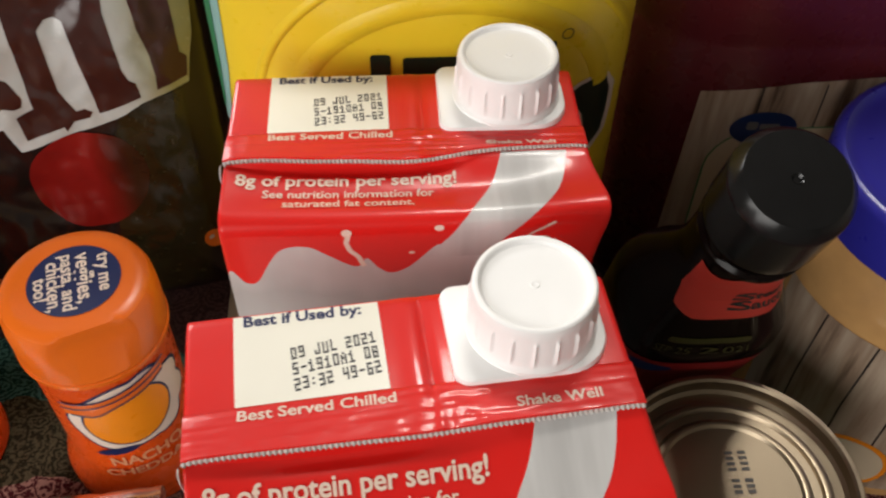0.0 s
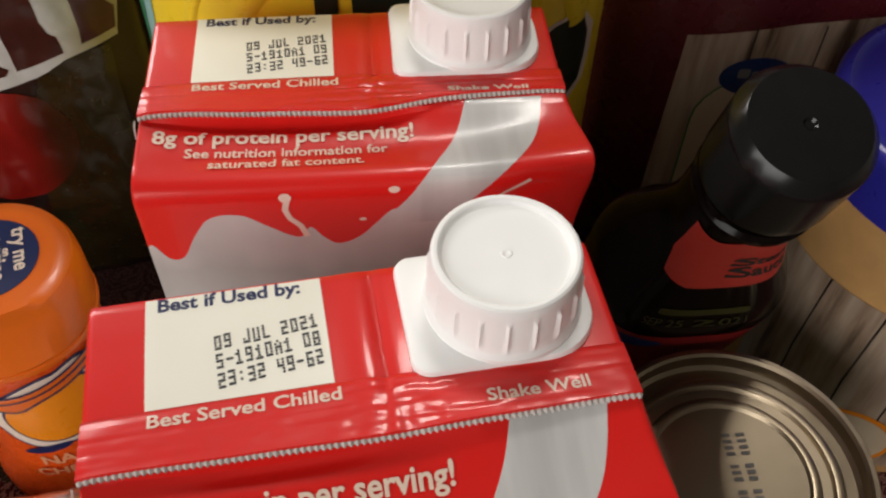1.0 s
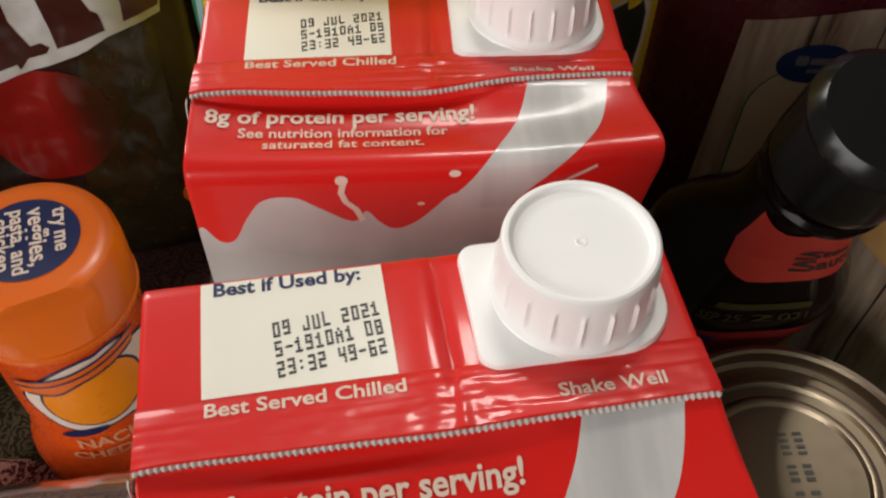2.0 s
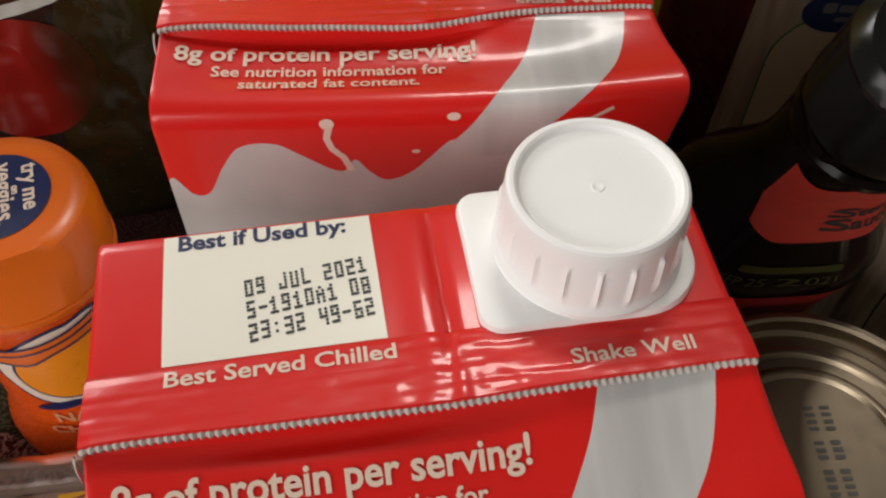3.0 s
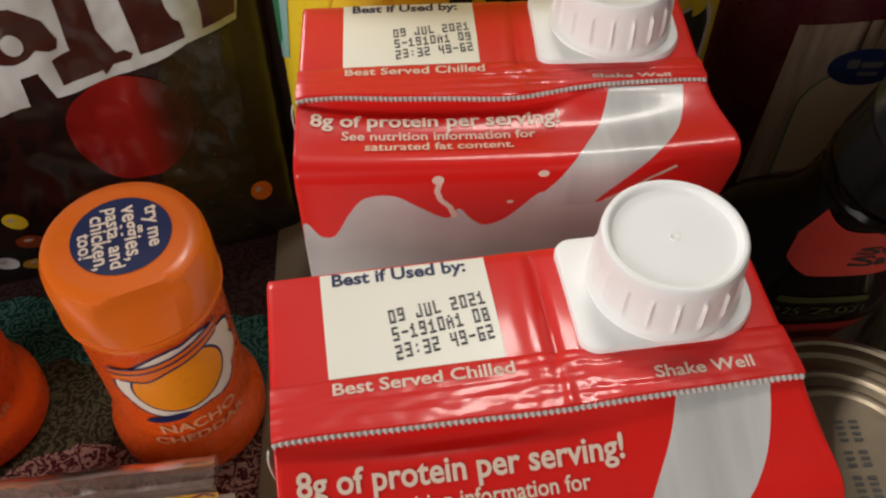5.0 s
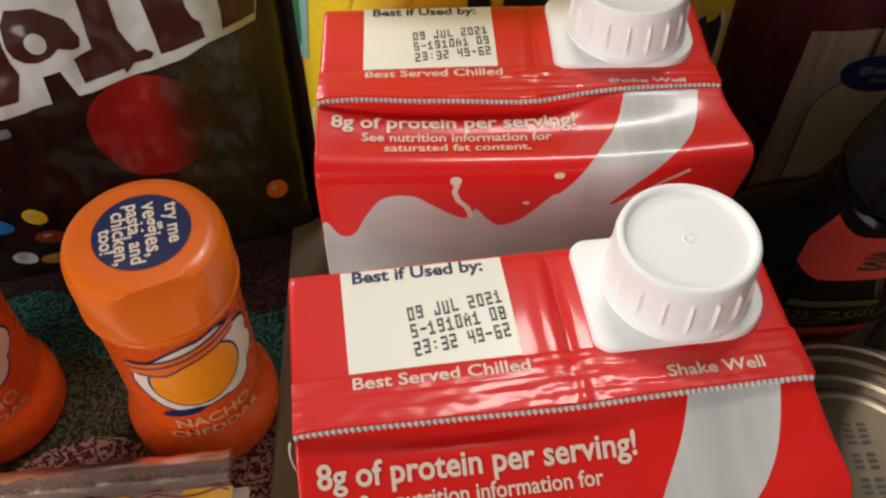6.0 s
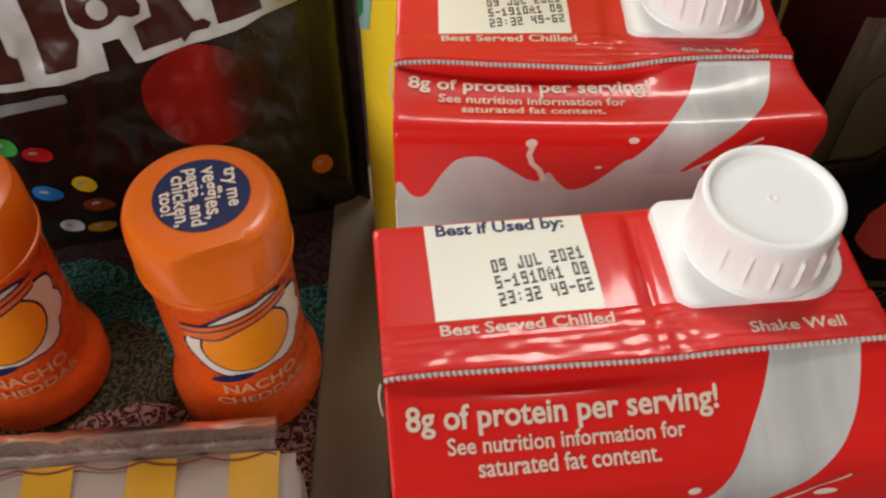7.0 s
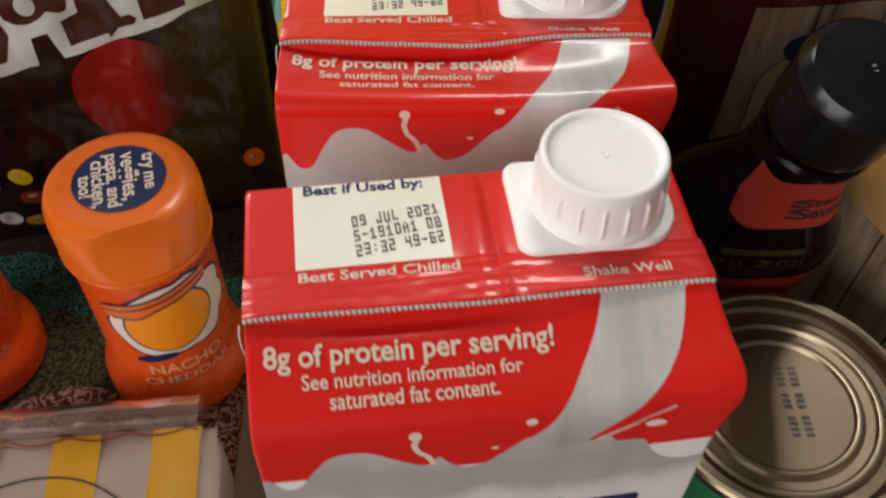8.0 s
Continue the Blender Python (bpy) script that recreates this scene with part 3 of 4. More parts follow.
def milk_carton(x, y, turn, lot, label, slip, wave=1.0, droop=0.0):
    SHAPE["droop"] = droop
    SHAPE["gap"], SHAPE["dip"] = (0.32, 0.14) if droop else (0.40, 0.24)
    c = thing("milk_carton", x, y, 0, turn, label, "milk carton", "two milk cartons one behind the other")
    part("box", carton_shell(), [M_RED, M_WHITE], c)
    top = lambda u, v: Vector((u, v, top_z(u, v) + 0.008))  # noqa: E731
    fin_z = lambda u, v: Vector((u, v, 17.36 + 0.10 * (3.0 - v) * 0.5 + 0.0))  # noqa: E731

    # milk splash and pouring stream
    bm = bmesh.new()
    cols = []
    for i in range(185):
        u = CW * i / 184
        w = curve_through(WAVE, u)
        cols.append([wrap(min(max(u, 0.02), CW - 0.02), 11.6 + (w - 11.6) * j / 14, 0.006) for j in range(15)])
    quad_strip(bm, cols)
    bmesh.ops.recalc_face_normals(bm, faces=bm.faces[:])
    part("splash_print", bm, M_SPLASH, c, "grey milk splash print")
    bm = bmesh.new()
    rows = []
    for i in range(40):
        s = 15.75 + (19.13 - 15.75) * i / 39
        a, b = curve_through(STREAM_L, s), curve_through(STREAM_R, s)
        rows.append([wrap(a + (b - a) * j / 8, s, 0.010) for j in range(9)])
    quad_strip(bm, rows)
    bmesh.ops.recalc_face_normals(bm, faces=bm.faces[:])
    part("stream_print", bm, M_STREAM, c, "grey streaked print of a milk stream")
    face = lambda u, z: wrap(u, z, 0.014)  # noqa: E731
    bm = line_bm([(3.42, 15.5), (3.30, 15.85), (3.10, 16.08), (3.02, 16.35), (3.08, 16.6)], 0.13, face)
    for piece in (flat([disc(3.05, 16.68, 0.13, 0.12), disc(5.30, 16.76, 0.12, 0.09), disc(4.62, 15.95, 0.08, 0.05), disc(7.75, 16.22, 0.20, 0.10)], face), line_bm([(6.7, 15.86), (7.1, 16.12), (7.55, 16.45), (8.0, 16.72)], 0.08, face)):
        me = bpy.data.meshes.new("joined")
        piece.to_mesh(me)
        piece.free()
        bm.from_mesh(me)
        bpy.data.meshes.remove(me)
    part("droplet_print", bm, M_PRINTW, c)

    # flower and words on the front
    for cx, cz, ln, wd, tn, m in ((3.83, 12.85, 1.15, 0.72, 128, M_BLUE2), (4.80, 12.62, 1.5, 0.85, 88, M_BLUE1), (3.72, 11.55, 1.35, 0.75, 172, M_BLUE1), (3.0, 10.65, 1.15, 0.55, 196, M_BLUE2), (3.85, 10.2, 1.25, 0.80, 215, M_BLUE1), (4.85, 9.55, 1.4, 0.78, 268, M_BLUE1), (4.05, 8.75, 1.15, 0.65, 246, M_BLUE2)):
        part("petal_print", flat([petal(cx, cz, ln, wd, tn)], face), m, c)
    part("flower_centre_print", flat([disc(4.9, 11.05, 0.58, 0.50)], face), M_YEL, c)
    badge = part("round_badge", ring_bm(1.72, 8.35, 0.95, 0.58, 0.05, face, turn=8), M_INK, c)
    part("badge_lettering", words("SINCE", 1.12, 8.40, 0.42, face, width=1.2, turn=10), M_INK, badge)
    part("badge_lettering", words("1961", 1.22, 7.93, 0.52, face, width=1.15, turn=10, bold=0.012), M_INK, badge)
    part("milk_lettering", words("Milk", 1.22, 4.75, 1.85, face, width=4.1, turn=8, bold=0.05), M_REDTXT, c)
    part("whole_milk_lettering", words("Whole Milk", 1.5, 3.95, 0.72, face, width=3.6, turn=8, bold=0.015), M_REDTXT, c)
    part("rule_print", line_bm([(1.4, 3.45), (4.9, 3.95)], 0.04, face), M_REDTXT, c)
    # the brand's upright wordmark as plain rounded bars
    for bu, bz, w, h in ((6.9, 12.75, 2.3, 0.42), (6.15, 12.55, 0.42, 1.2), (7.85, 12.4, 0.36, 0.9), (7.0, 11.95, 1.9, 0.36), (7.0, 11.0, 1.9, 0.36), (7.8, 11.45, 0.36, 1.2), (6.2, 11.45, 0.36, 0.9), (6.7, 10.25, 2.5, 0.40), (7.0, 9.75, 1.9, 0.36), (7.0, 8.8, 1.9, 0.36), (7.8, 9.25, 0.36, 1.2), (6.2, 9.25, 0.36, 0.9), (6.95, 8.2, 1.9, 0.38), (6.95, 7.45, 1.9, 0.38), (6.95, 6.7, 1.9, 0.38), (6.2, 7.45, 0.36, 1.5), (6.95, 6.0, 1.9, 0.38), (6.2, 5.6, 0.36, 0.7), (6.95, 4.6, 1.9, 0.38), (6.95, 3.7, 1.9, 0.38), (7.8, 4.15, 0.36, 1.1), (7.3, 2.9, 2.4, 0.38), (7.3, 2.0, 1.9, 0.38)):
        part("wordmark_bar", flat([bar(bu, bz, w, h, 0, 0.15)], face), M_NAVY, c)

    # date panel, lettering
    panel = part("date_panel", flat([[(1.02, 3.05), (4.15, 3.05), (4.12, 5.34), (1.0, 5.34)]], top, 0.4), M_CREAM, c, "cream date panel")
    top2 = lambda u, v: Vector((u, v, top_z(u, v) + 0.014))  # noqa: E731
    part("date_lettering", words("Best if Used by:", 1.2, 5.05, 0.40, top2, width=2.5, bold=0.012), M_NAVY, panel)
    part("date_stamp", dot_print(["09 JUL 2021", "S-1910A1 " + lot, "23:32 49-62"], 2.2, 4.31, 0.0405, 0.385, top2, slope=0.11, shear=-0.06), M_INK, panel)

    # folded seam with its pinked edge
    bm = bmesh.new()
    rows, edge = [], []
    seed = turn
    for i in range(185):
        u = 0.0 + CW * i / 184
        y0 = 1.86 + wave * (0.07 * math.sin(u * 0.9 + 0.4) + 0.02 * math.sin(u * 2.3))
        y0 += 0.0 if droop else 0.26 * spline([(4.5, 0.0), (7.6, 1.0)], u)
        sag = 0.05 * wave * math.sin(u * 1.1 + 1.0)
        end = 1 - max(0, abs(u / CW - 0.5) * 2 - 0.96) / 0.04
        zt = 17.24 + (0.07 + sag * 0.5) * (0.55 + 0.45 * end)
        row = [(u, 3.06, top_z(u, 3.06) - 0.02), (u, 3.0, top_z(u, 3.0) + 0.03)]
        for k in range(22):
            f = k / 21
            v = 2.93 + (y0 + 0.08 - 2.93) * f
            z = top_z(u, 2.95) + 0.045 + (zt - top_z(u, 2.95) + 0.015) * f ** 0.75
            z += (0.007 + 0.016 * math.exp(-(((u - 5.4) / 1.6) ** 2))) * noise.noise(Vector((u * 0.9, v * 11, seed))) + 0.010 * noise.noise(Vector((u * 2.6, v * 5, seed + 4)))
            z += (0.12 + math.exp(-(((u - 5.5) / 1.4) ** 2))) * (0.008 * noise.noise(Vector((u * 5.5, v * 13, seed + 9))) + 0.005 * noise.noise(Vector((u * 6, v * 4, seed + 2))))
            z += 0.03 * math.exp(-(((u - 5.05) / 0.10) ** 2)) - 0.012 * math.exp(-(((v - 2.58) / 0.035) ** 2))
            row.append((u, v, z))
        row += [(u, y0 + 0.05, zt - 0.06), (u, 2.5, 17.26), (u, 2.95, 17.2)]
        rows.append(row)
        edge.append((u, y0, zt))
    quad_strip(bm, rows)
    bmesh.ops.recalc_face_normals(bm, faces=bm.faces[:])
    part("seam_flap", bm, M_RED, c, "red folded top seam")
    bm = bmesh.new()
    n = 170
    up, dn, lo = [], [], []
    for i in range(n + 1):
        f = i / n * 184
        k = min(int(f), 183)
        p = Vector(edge[k]).lerp(Vector(edge[k + 1]), f - k)
        tooth = -0.025 if i % 2 else 0.03
        up.append((p.x, p.y + 0.085, p.z + 0.022 if i % 2 else p.z + 0.006))
        dn.append((p.x, p.y + tooth, p.z - 0.005 if i % 2 else p.z - 0.03))
        lo.append((p.x, p.y + tooth + 0.03, p.z - 0.10))
    quad_strip(bm, [up, dn, lo])
    bmesh.ops.recalc_face_normals(bm, faces=bm.faces[:])
    part("seam_edge", bm, M_EDGE, c, "pinked pale board edge", smooth=False)
    # the seam's end, folded down over the side
    bm = bmesh.new()
    ends = []
    for k in range(13):
        f = k / 12
        y, z = edge[0][1] - 0.10 * math.sin(f * 1.5), edge[0][2] - 0.05 - 0.95 * f**1.3
        x = -0.04 - 0.05 * math.sin(math.pi * f)
        ends.append([(x, y - 0.035, z), (x - 0.03, y, z + 0.01), (x, y + 0.045, z + 0.01)])
    quad_strip(bm, ends)
    bmesh.ops.recalc_face_normals(bm, faces=bm.faces[:])
    part("seam_end", bm, M_EDGE, c, "pale folded seam end")

    def seam_top(u, v):
        row = rows[min(184, max(0, round(u / CW * 184)))][1:24]
        for p, q in zip(row, row[1:]):
            if q[1] <= v <= p[1]:
                return p[2] + (q[2] - p[2]) * (p[1] - v) / max(1e-6, p[1] - q[1]) + 0.014
        return row[-1][2] + 0.014

    part("chilled_lettering", words("Best Served Chilled", 1.05, 2.68, 0.36, lambda u, v: Vector((u, v, seam_top(u, v))), width=3.15, bold=0.007), M_CREAMTXT, c)
    part("shake_lettering", words("Shake Well", 6.6, 2.2 if droop else 2.25, 0.34 if droop else 0.20, lambda u, v: Vector((u, v, seam_top(u, v))), width=1.75, bold=0.006), M_CREAMTXT, c)
    part("protein_lettering", words("8g of protein per serving!", 0.32, 1.05 + slip, 0.52, lambda u, v: wrap(u, 17 + v, 0.032), width=5.53 if droop else 5.45, bold=0.012, res=0.12), M_CREAMTXT, c)
    part("nutrition_lettering", words("See nutrition information for", 1.0, 0.65 + slip, 0.37, lambda u, v: wrap(u, 17 + v, 0.032), width=4.2, bold=0.006, res=0.12), M_CREAMTXT, c)
    part("nutrition_lettering", words("saturated fat content.", 1.5, 0.30 + slip, 0.37, lambda u, v: wrap(u, 17 + v, 0.032), width=3.2, bold=0.006, res=0.12), M_CREAMTXT, c)
    # glued side seam of the top and the crease of the corner fold
    part("crease", line_bm([(5.0, 3.05), (5.02, 4.2), (5.0, 5.25)], 0.05, top2), M_RED, c)

    # spout plate and screw cap
    spout = part("spout_plate", slab(rounded_outline(5.46, 2.84, 8.84, 5.4, (0.35, 1.0, 1.0, 0.3), 8), 17.15, 17.44, 0.10), M_CAP, c, "white plastic spout plate")
    cap = cap_mesh()
    for v in cap.verts:
        v.co += Vector((7.28, 4.20, 17.42))
    part("screw_cap", cap, M_CAP, c, "white ribbed screw cap")
    return c


def cap_mesh():
    """A ribbed screw cap, its sunken top with a raised dot."""
    n = 162
    prof = [(1.42, 0.0, 0), (1.42, 0.10, 0), (1.36, 0.17, 0), (1.345, 0.22, 0.3), (1.34, 0.40, 1), (1.325, 0.9, 1), (1.31, 1.0, 0.4), (1.31, 1.06, 0), (1.30, 1.24, 0), (1.28, 1.31, 0), (1.24, 1.34, 0), (1.18, 1.34, 0), (1.14, 1.31, 0), (1.12, 1.25, 0), (1.09, 1.225, 0), (0.6, 1.23, 0), (0.10, 1.235, 0), (0.09, 1.25, 0), (0.06, 1.25, 0), (0.04, 1.24, 0), (0.02, 1.24, 0)]
    bm = bmesh.new()
    rows = []
    for r, z, rib in prof:
        row = []
        for i in range(n):
            a = 2 * math.pi * i / n
            k = rib * (0.042 if i % 9 == 0 else -0.014)
            row.append(((r + k) * math.cos(a), (r + k) * math.sin(a), z))
        rows.append(row)
    vs = quad_strip(bm, rows, close=True)
    bm.faces.new(list(reversed(vs[0])))
    bm.faces.new(vs[-1])
    return bm


milk_carton(0.0, 0.0, 0.0, "09", "red and white milk carton with white screw cap, standing behind", 0.28)
milk_carton(0.2, -8.26, 5.5, "08", "red and white milk carton with white screw cap, standing in front", 0.12, 0.4, 0.95)

# ---- seasoning shakers ----


def shaker(x, y, turn):
    c = thing("seasoning_shaker", x, y, 0, turn, "orange plastic seasoning shaker with flip cap and printed sleeve", "seasoning", "orange seasoning shakers")
    part("bottle", lathe([(2.6, 0), (2.74, 0.12), (2.76, 0.95), (2.68, 1.3), (2.47, 1.65), (2.36, 1.95), (2.34, 2.2), (2.34, 7.5), (2.42, 7.75), (2.2, 7.8)]), M_ORLAB, c, "orange red sleeved bottle")
    part("collar", lathe([(2.43, 7.72), (2.52, 7.78), (2.53, 7.95), (2.45, 8.0)]), M_ORANGE, c)
    # the cap, cut flat where its flap opens
    bm = bmesh.new()
    rows = []
    for r, z in ((2.47, 8.0), (2.50, 8.1), (2.50, 9.3), (2.46, 9.75), (2.34, 10.05), (2.15, 10.17), (1.9, 10.2), (0.9, 10.2)):
        row = []
        for i in range(72):
            a = 2 * math.pi * i / 72
            px, py = r * math.cos(a), r * math.sin(a)
            cut = -2.0 + 0.05 * (9.3 - z) if z > 8.6 else -9
            if py < cut:
                py = cut
            row.append((px, py, z))
        rows.append(row)
    vs = quad_strip(bm, rows, close=True)
    bm.faces.new(list(reversed(vs[0])))
    bm.faces.new(vs[-1])
    flip = part("flip_cap", bm, M_ORANGE, c, "orange flip cap")
    lid = lambda u, v: Vector((u, v, 10.225))  # noqa: E731
    part("round_sticker", flat([disc(0.04, 0.05, 1.47, 1.47, 40)], lid), M_NAVY, flip, "round navy sticker")
    over = lambda u, v: Vector((u, v, 10.245))  # noqa: E731
    for k, (tx, sz) in enumerate((("try me", 0.60), ("on", 0.28), ("veggies,", 0.70), ("pasta, and", 0.60), ("chicken,", 0.64), ("too!", 0.58))):
        d = (0.94, 0.66, 0.26, -0.22, -0.68, -1.08)[k]
        part("sticker_lettering", lettering(tx, d - 0.12, 0.05, sz, over, turn=-98, align="CENTER", bold=0.014), M_PRINTW, flip)

    def side(a, z, r=2.36):
        # a: centimetres round the bottle from its front
        t = a / 2.34 - math.pi / 2 + 0.06
        return Vector((r * math.cos(t), r * math.sin(t), z))

    def tilt(a, z):
        # the picture sits a little askew
        c_, s_ = math.cos(0.1), math.sin(0.1)
        return (a * c_ - z * s_, 5.4 + a * s_ + z * c_)

    def ringed(outline, cu, cv, r, steps=9):
        # a round print on the curved sleeve, in rings about its middle
        bm = bmesh.new()
        rows = [[side(*tilt(cu + (u - cu) * k / steps, cv + (v - cv) * k / steps), r) for u, v in outline] for k in range(1, steps + 1)]
        vs = quad_strip(bm, rows, close=True)
        mid = bm.verts.new(side(*tilt(cu, cv), r))
        ring = vs[0]
        for k in range(len(ring)):
            bm.faces.new((ring[k - 1], ring[k], mid))
        bmesh.ops.recalc_face_normals(bm, faces=bm.faces[:])
        if sum(f.normal.dot(f.calc_center_median() - Vector((0, 0, f.calc_center_median().z))) for f in bm.faces) < 0:
            bmesh.ops.reverse_faces(bm, faces=bm.faces[:])
        return bm

    blob = []
    for i in range(90):
        a = 2 * math.pi * i / 90
        rr = 1 + (0.13 * abs(math.sin(4.5 * a)) if math.cos(a) > 0.2 else 0.03 * math.sin(5 * a))
        blob.append((0.12 + 2.15 * rr * math.cos(a), 1.78 * rr * math.sin(a)))
    grow = [(0.12 + (q[0] - 0.12) * 1.05, q[1] * 1.06) for q in blob]
    part("sleeve_outline", ringed(grow, 0.12, 0, 2.362), M_NAVY, c)
    part("sleeve_patch", ringed(blob, 0.12, 0, 2.374), M_PRINTW, c, "white print patch")
    part("sleeve_ring", ringed(disc(0.0, 0.0, 1.6, 1.54, 48), 0, 0, 2.386), M_NAVY, c)
    part("sleeve_disc", ringed(disc(0.0, 0.0, 1.51, 1.45, 48), 0, 0, 2.398), M_FACE, c, "amber printed disc")
    # an orange band across the top of the disc, edged in navy
    band = []
    n = 24
    for i in range(n + 1):
        u = -1.95 + 3.75 * i / n
        band.append((u, 1.55 + 0.12 * math.sin(u)))
    for i in range(n + 1):
        u = 1.8 - 3.75 * i / n
        band.append((u, 0.98 + 0.10 * u - 0.22 * math.exp(-((u + 0.9) / 0.5) ** 2)))
    part("sleeve_band", ringed(band, 0.0, 1.3, 2.41), M_ORANGE, c, "orange printed band")
    for line in ([(u / 4, 1.55 + 0.12 * math.sin(u / 4)) for u in range(-8, 9)], [(u / 4, 1.28 + 0.13 * math.sin(u / 4)) for u in range(-8, 8)],
                 [(u / 4, 0.98 + 0.025 * u - 0.22 * math.exp(-((u / 4 + 0.9) / 0.5) ** 2)) for u in range(-7, 8)]):
        part("sleeve_stripe", line_bm(line, 0.085, lambda a, z: side(*tilt(a, z), 2.422), 0.3), M_NAVY, c)
    part("sleeve_knot", ringed(disc(-1.0, -1.72, 0.75, 0.2, 24), -1.0, -1.72, 2.41), M_NAVY, c, "navy print")
    part("flavour_lettering", words("NACHO", -1.3, 2.55, 0.78, lambda a, z: side(a, z, 2.375), width=2.7, bold=0.022, res=0.2), M_PEACH, c)
    part("flavour_lettering", words("CHEDDAR", -1.6, 1.95, 0.60, lambda a, z: side(a, z, 2.43), width=3.3, bold=0.016, res=0.2), M_PEACH, c)
    return c


shaker(-6.1, 4.2, 22)
shaker(-14.3, 4.4, 24)

# ---- the bag of sweets ----


def bag_of_sweets():
    lean, yaw = 7.0, 10.0
    c = thing("sweets_bag", -14.2, 9.4, 0, yaw, "dark brown film bag of sweets with white and red print", "sweets", rx=-lean)

    def puff(a, b):
        e = max(0.0, 1 - (abs(a - 1.5) / 10.8) ** 4) * max(0.0, 1 - (abs(b - 9.5) / 9.6) ** 4)
        w = 0.25 * noise.noise(Vector((a * 0.35, b * 0.35, 1))) + 0.12 * noise.noise(Vector((a * 0.9, b * 0.9, 7))) + 0.05 * abs(noise.noise(Vector((a * 1.3 + b * 0.5, b * 0.8, 3)))) + 0.025 * noise.noise(Vector((a * 2.6, b * 2.2, 5)))
        return 1.6 * e ** 0.5 + w * (0.3 + e)

    def skin(a, b, lift=0.02):
        return Vector((a, -puff(a, b) + 1.6 - lift, b))

    bm = bmesh.new()
    front = [[skin(-9.3 + 21.6 * i / 110, 19 * j / 96, 0) for i in range(111)] for j in range(97)]
    quad_strip(bm, front)
    back = [[(-9.3 + 21.6 * i / 12, 1.62 + 4.6 * math.sin(math.pi * i / 12) ** 0.3 * math.sin(math.pi * (0.12 + 0.88 * j / 10)) ** 0.5, 19 * j / 10) for i in range(13)] for j in range(11)]
    quad_strip(bm, back)
    bmesh.ops.recalc_face_normals(bm, faces=bm.faces[:])
    part("film", bm, M_BAG, c, "dark brown shiny film")
    # crimped dark strip added at the bag's side to blacken the shaded gap
    fin = [[(12.28 + 0.13 * k, 1.6 - 0.10 * k + 0.05 * math.sin(j * 1.7 + k) * k / 4, 19 * j / 60) for k in range(5)] for j in range(61)]
    bm = bmesh.new()
    quad_strip(bm, fin)
    quad_strip(bm, [[(x, y + 0.06, z) for x, y, z in r] for r in fin])
    part("side_gap_strip", bm, M_BAG, c, "dark film strip added to fill the shaded gap")
    lay_on = lambda lift: (lambda a, b: skin(a, b, lift))  # noqa: E731
    part("clear_window", flat([[(7.3, 0.6), (10.4, 0.8), (10.9, 4.0), (10.9, 8.0), (11.0, 10.9), (9.4, 10.6), (8.5, 10.2), (8.0, 9.0), (7.6, 7.5), (7.4, 5.5), (7.2, 3.0)]], lay_on(0.034), 0.22), M_OLIVE, c, "olive clear window")
    white = [(-7.5, 8.6), (0, 8.75), (1.9, 8.85), (2.85, 8.97), (3.15, 9.1), (3.85, 9.2), (3.9, 10.4), (4.55, 10.6), (4.83, 9.45), (6.5, 9.88), (7.9, 10.05), (8.4, 10.13), (9.45, 10.6), (11.3, 11.08), (11.5, 12.0), (11.75, 12.9), (11.9, 14.2), (11.8, 16.2), (-7.5, 16.2)]
    part("logo_ground", flat([white], lay_on(0.046), 0.22), M_BAGW, c, "white logo ground")
    # the brand's mark as plain upright bars in its brown
    for pts in ([(-3.6, 9.1), (-1.6, 9.1), (-1.6, 15.6), (-3.6, 15.6)], [(-1.6, 13.2), (0.0, 13.2), (0.0, 15.6), (-1.6, 15.6)],
                [(0.05, 9.1), (0.95, 9.15), (0.95, 10.0), (0.7, 10.2), (0.6, 13.6), (0.3, 14.2), (-0.6, 14.2), (-0.6, 9.1)],
                [(1.7, 9.3), (2.8, 9.5), (3.15, 10.5), (3.0, 11.0), (3.0, 14.6), (1.6, 15.4), (1.65, 12.0)],
                [(3.1, 11.6), (3.2, 11.2), (3.5, 11.0), (3.95, 10.98), (4.4, 11.15), (4.75, 11.45), (5.15, 11.3), (5.4, 11.37), (5.5, 11.7), (5.2, 12.4), (4.4, 13.0), (3.5, 13.0), (3.15, 12.4)],
                [(5.1, 10.95), (5.2, 9.95), (6.58, 10.26), (6.64, 10.05), (6.96, 10.36), (7.55, 10.42), (7.68, 10.62), (7.45, 10.8), (7.13, 10.75), (6.87, 11.24), (6.72, 11.63), (6.68, 14.1), (6.75, 15.6), (5.7, 15.4), (5.75, 11.2)],
                [(7.9, 10.5), (9.5, 10.88), (9.45, 11.6), (9.25, 11.75), (9.1, 12.2), (8.95, 14.4), (9.1, 15.7), (7.6, 15.7), (7.57, 14.3), (7.62, 13.9), (7.76, 12.4)],
                [(10.13, 11.08), (11.3, 11.36), (11.42, 12.1), (11.2, 12.35), (11.2, 13.3), (11.2, 15.6), (9.95, 15.7), (9.85, 14.7), (9.93, 13.6), (10.15, 12.5), (10.2, 11.7)]):
        part("logo_bar", flat([pts], lay_on(0.06), 0.22), M_BAGB, c)
    part("logo_bar", flat([[(6.68, 14.1), (7.0, 14.42), (7.35, 14.47), (7.57, 14.3), (7.6, 15.7), (6.75, 15.6)]], lay_on(0.06), 0.22), M_BAGB, c)
    part("logo_bar", flat([disc(4.1, 11.75, 0.34, 0.42, 20)], lay_on(0.072), 0.22), M_BAGW, c)
    ball = disc(6.85, 7.65, 2.2, 2.25, 56)
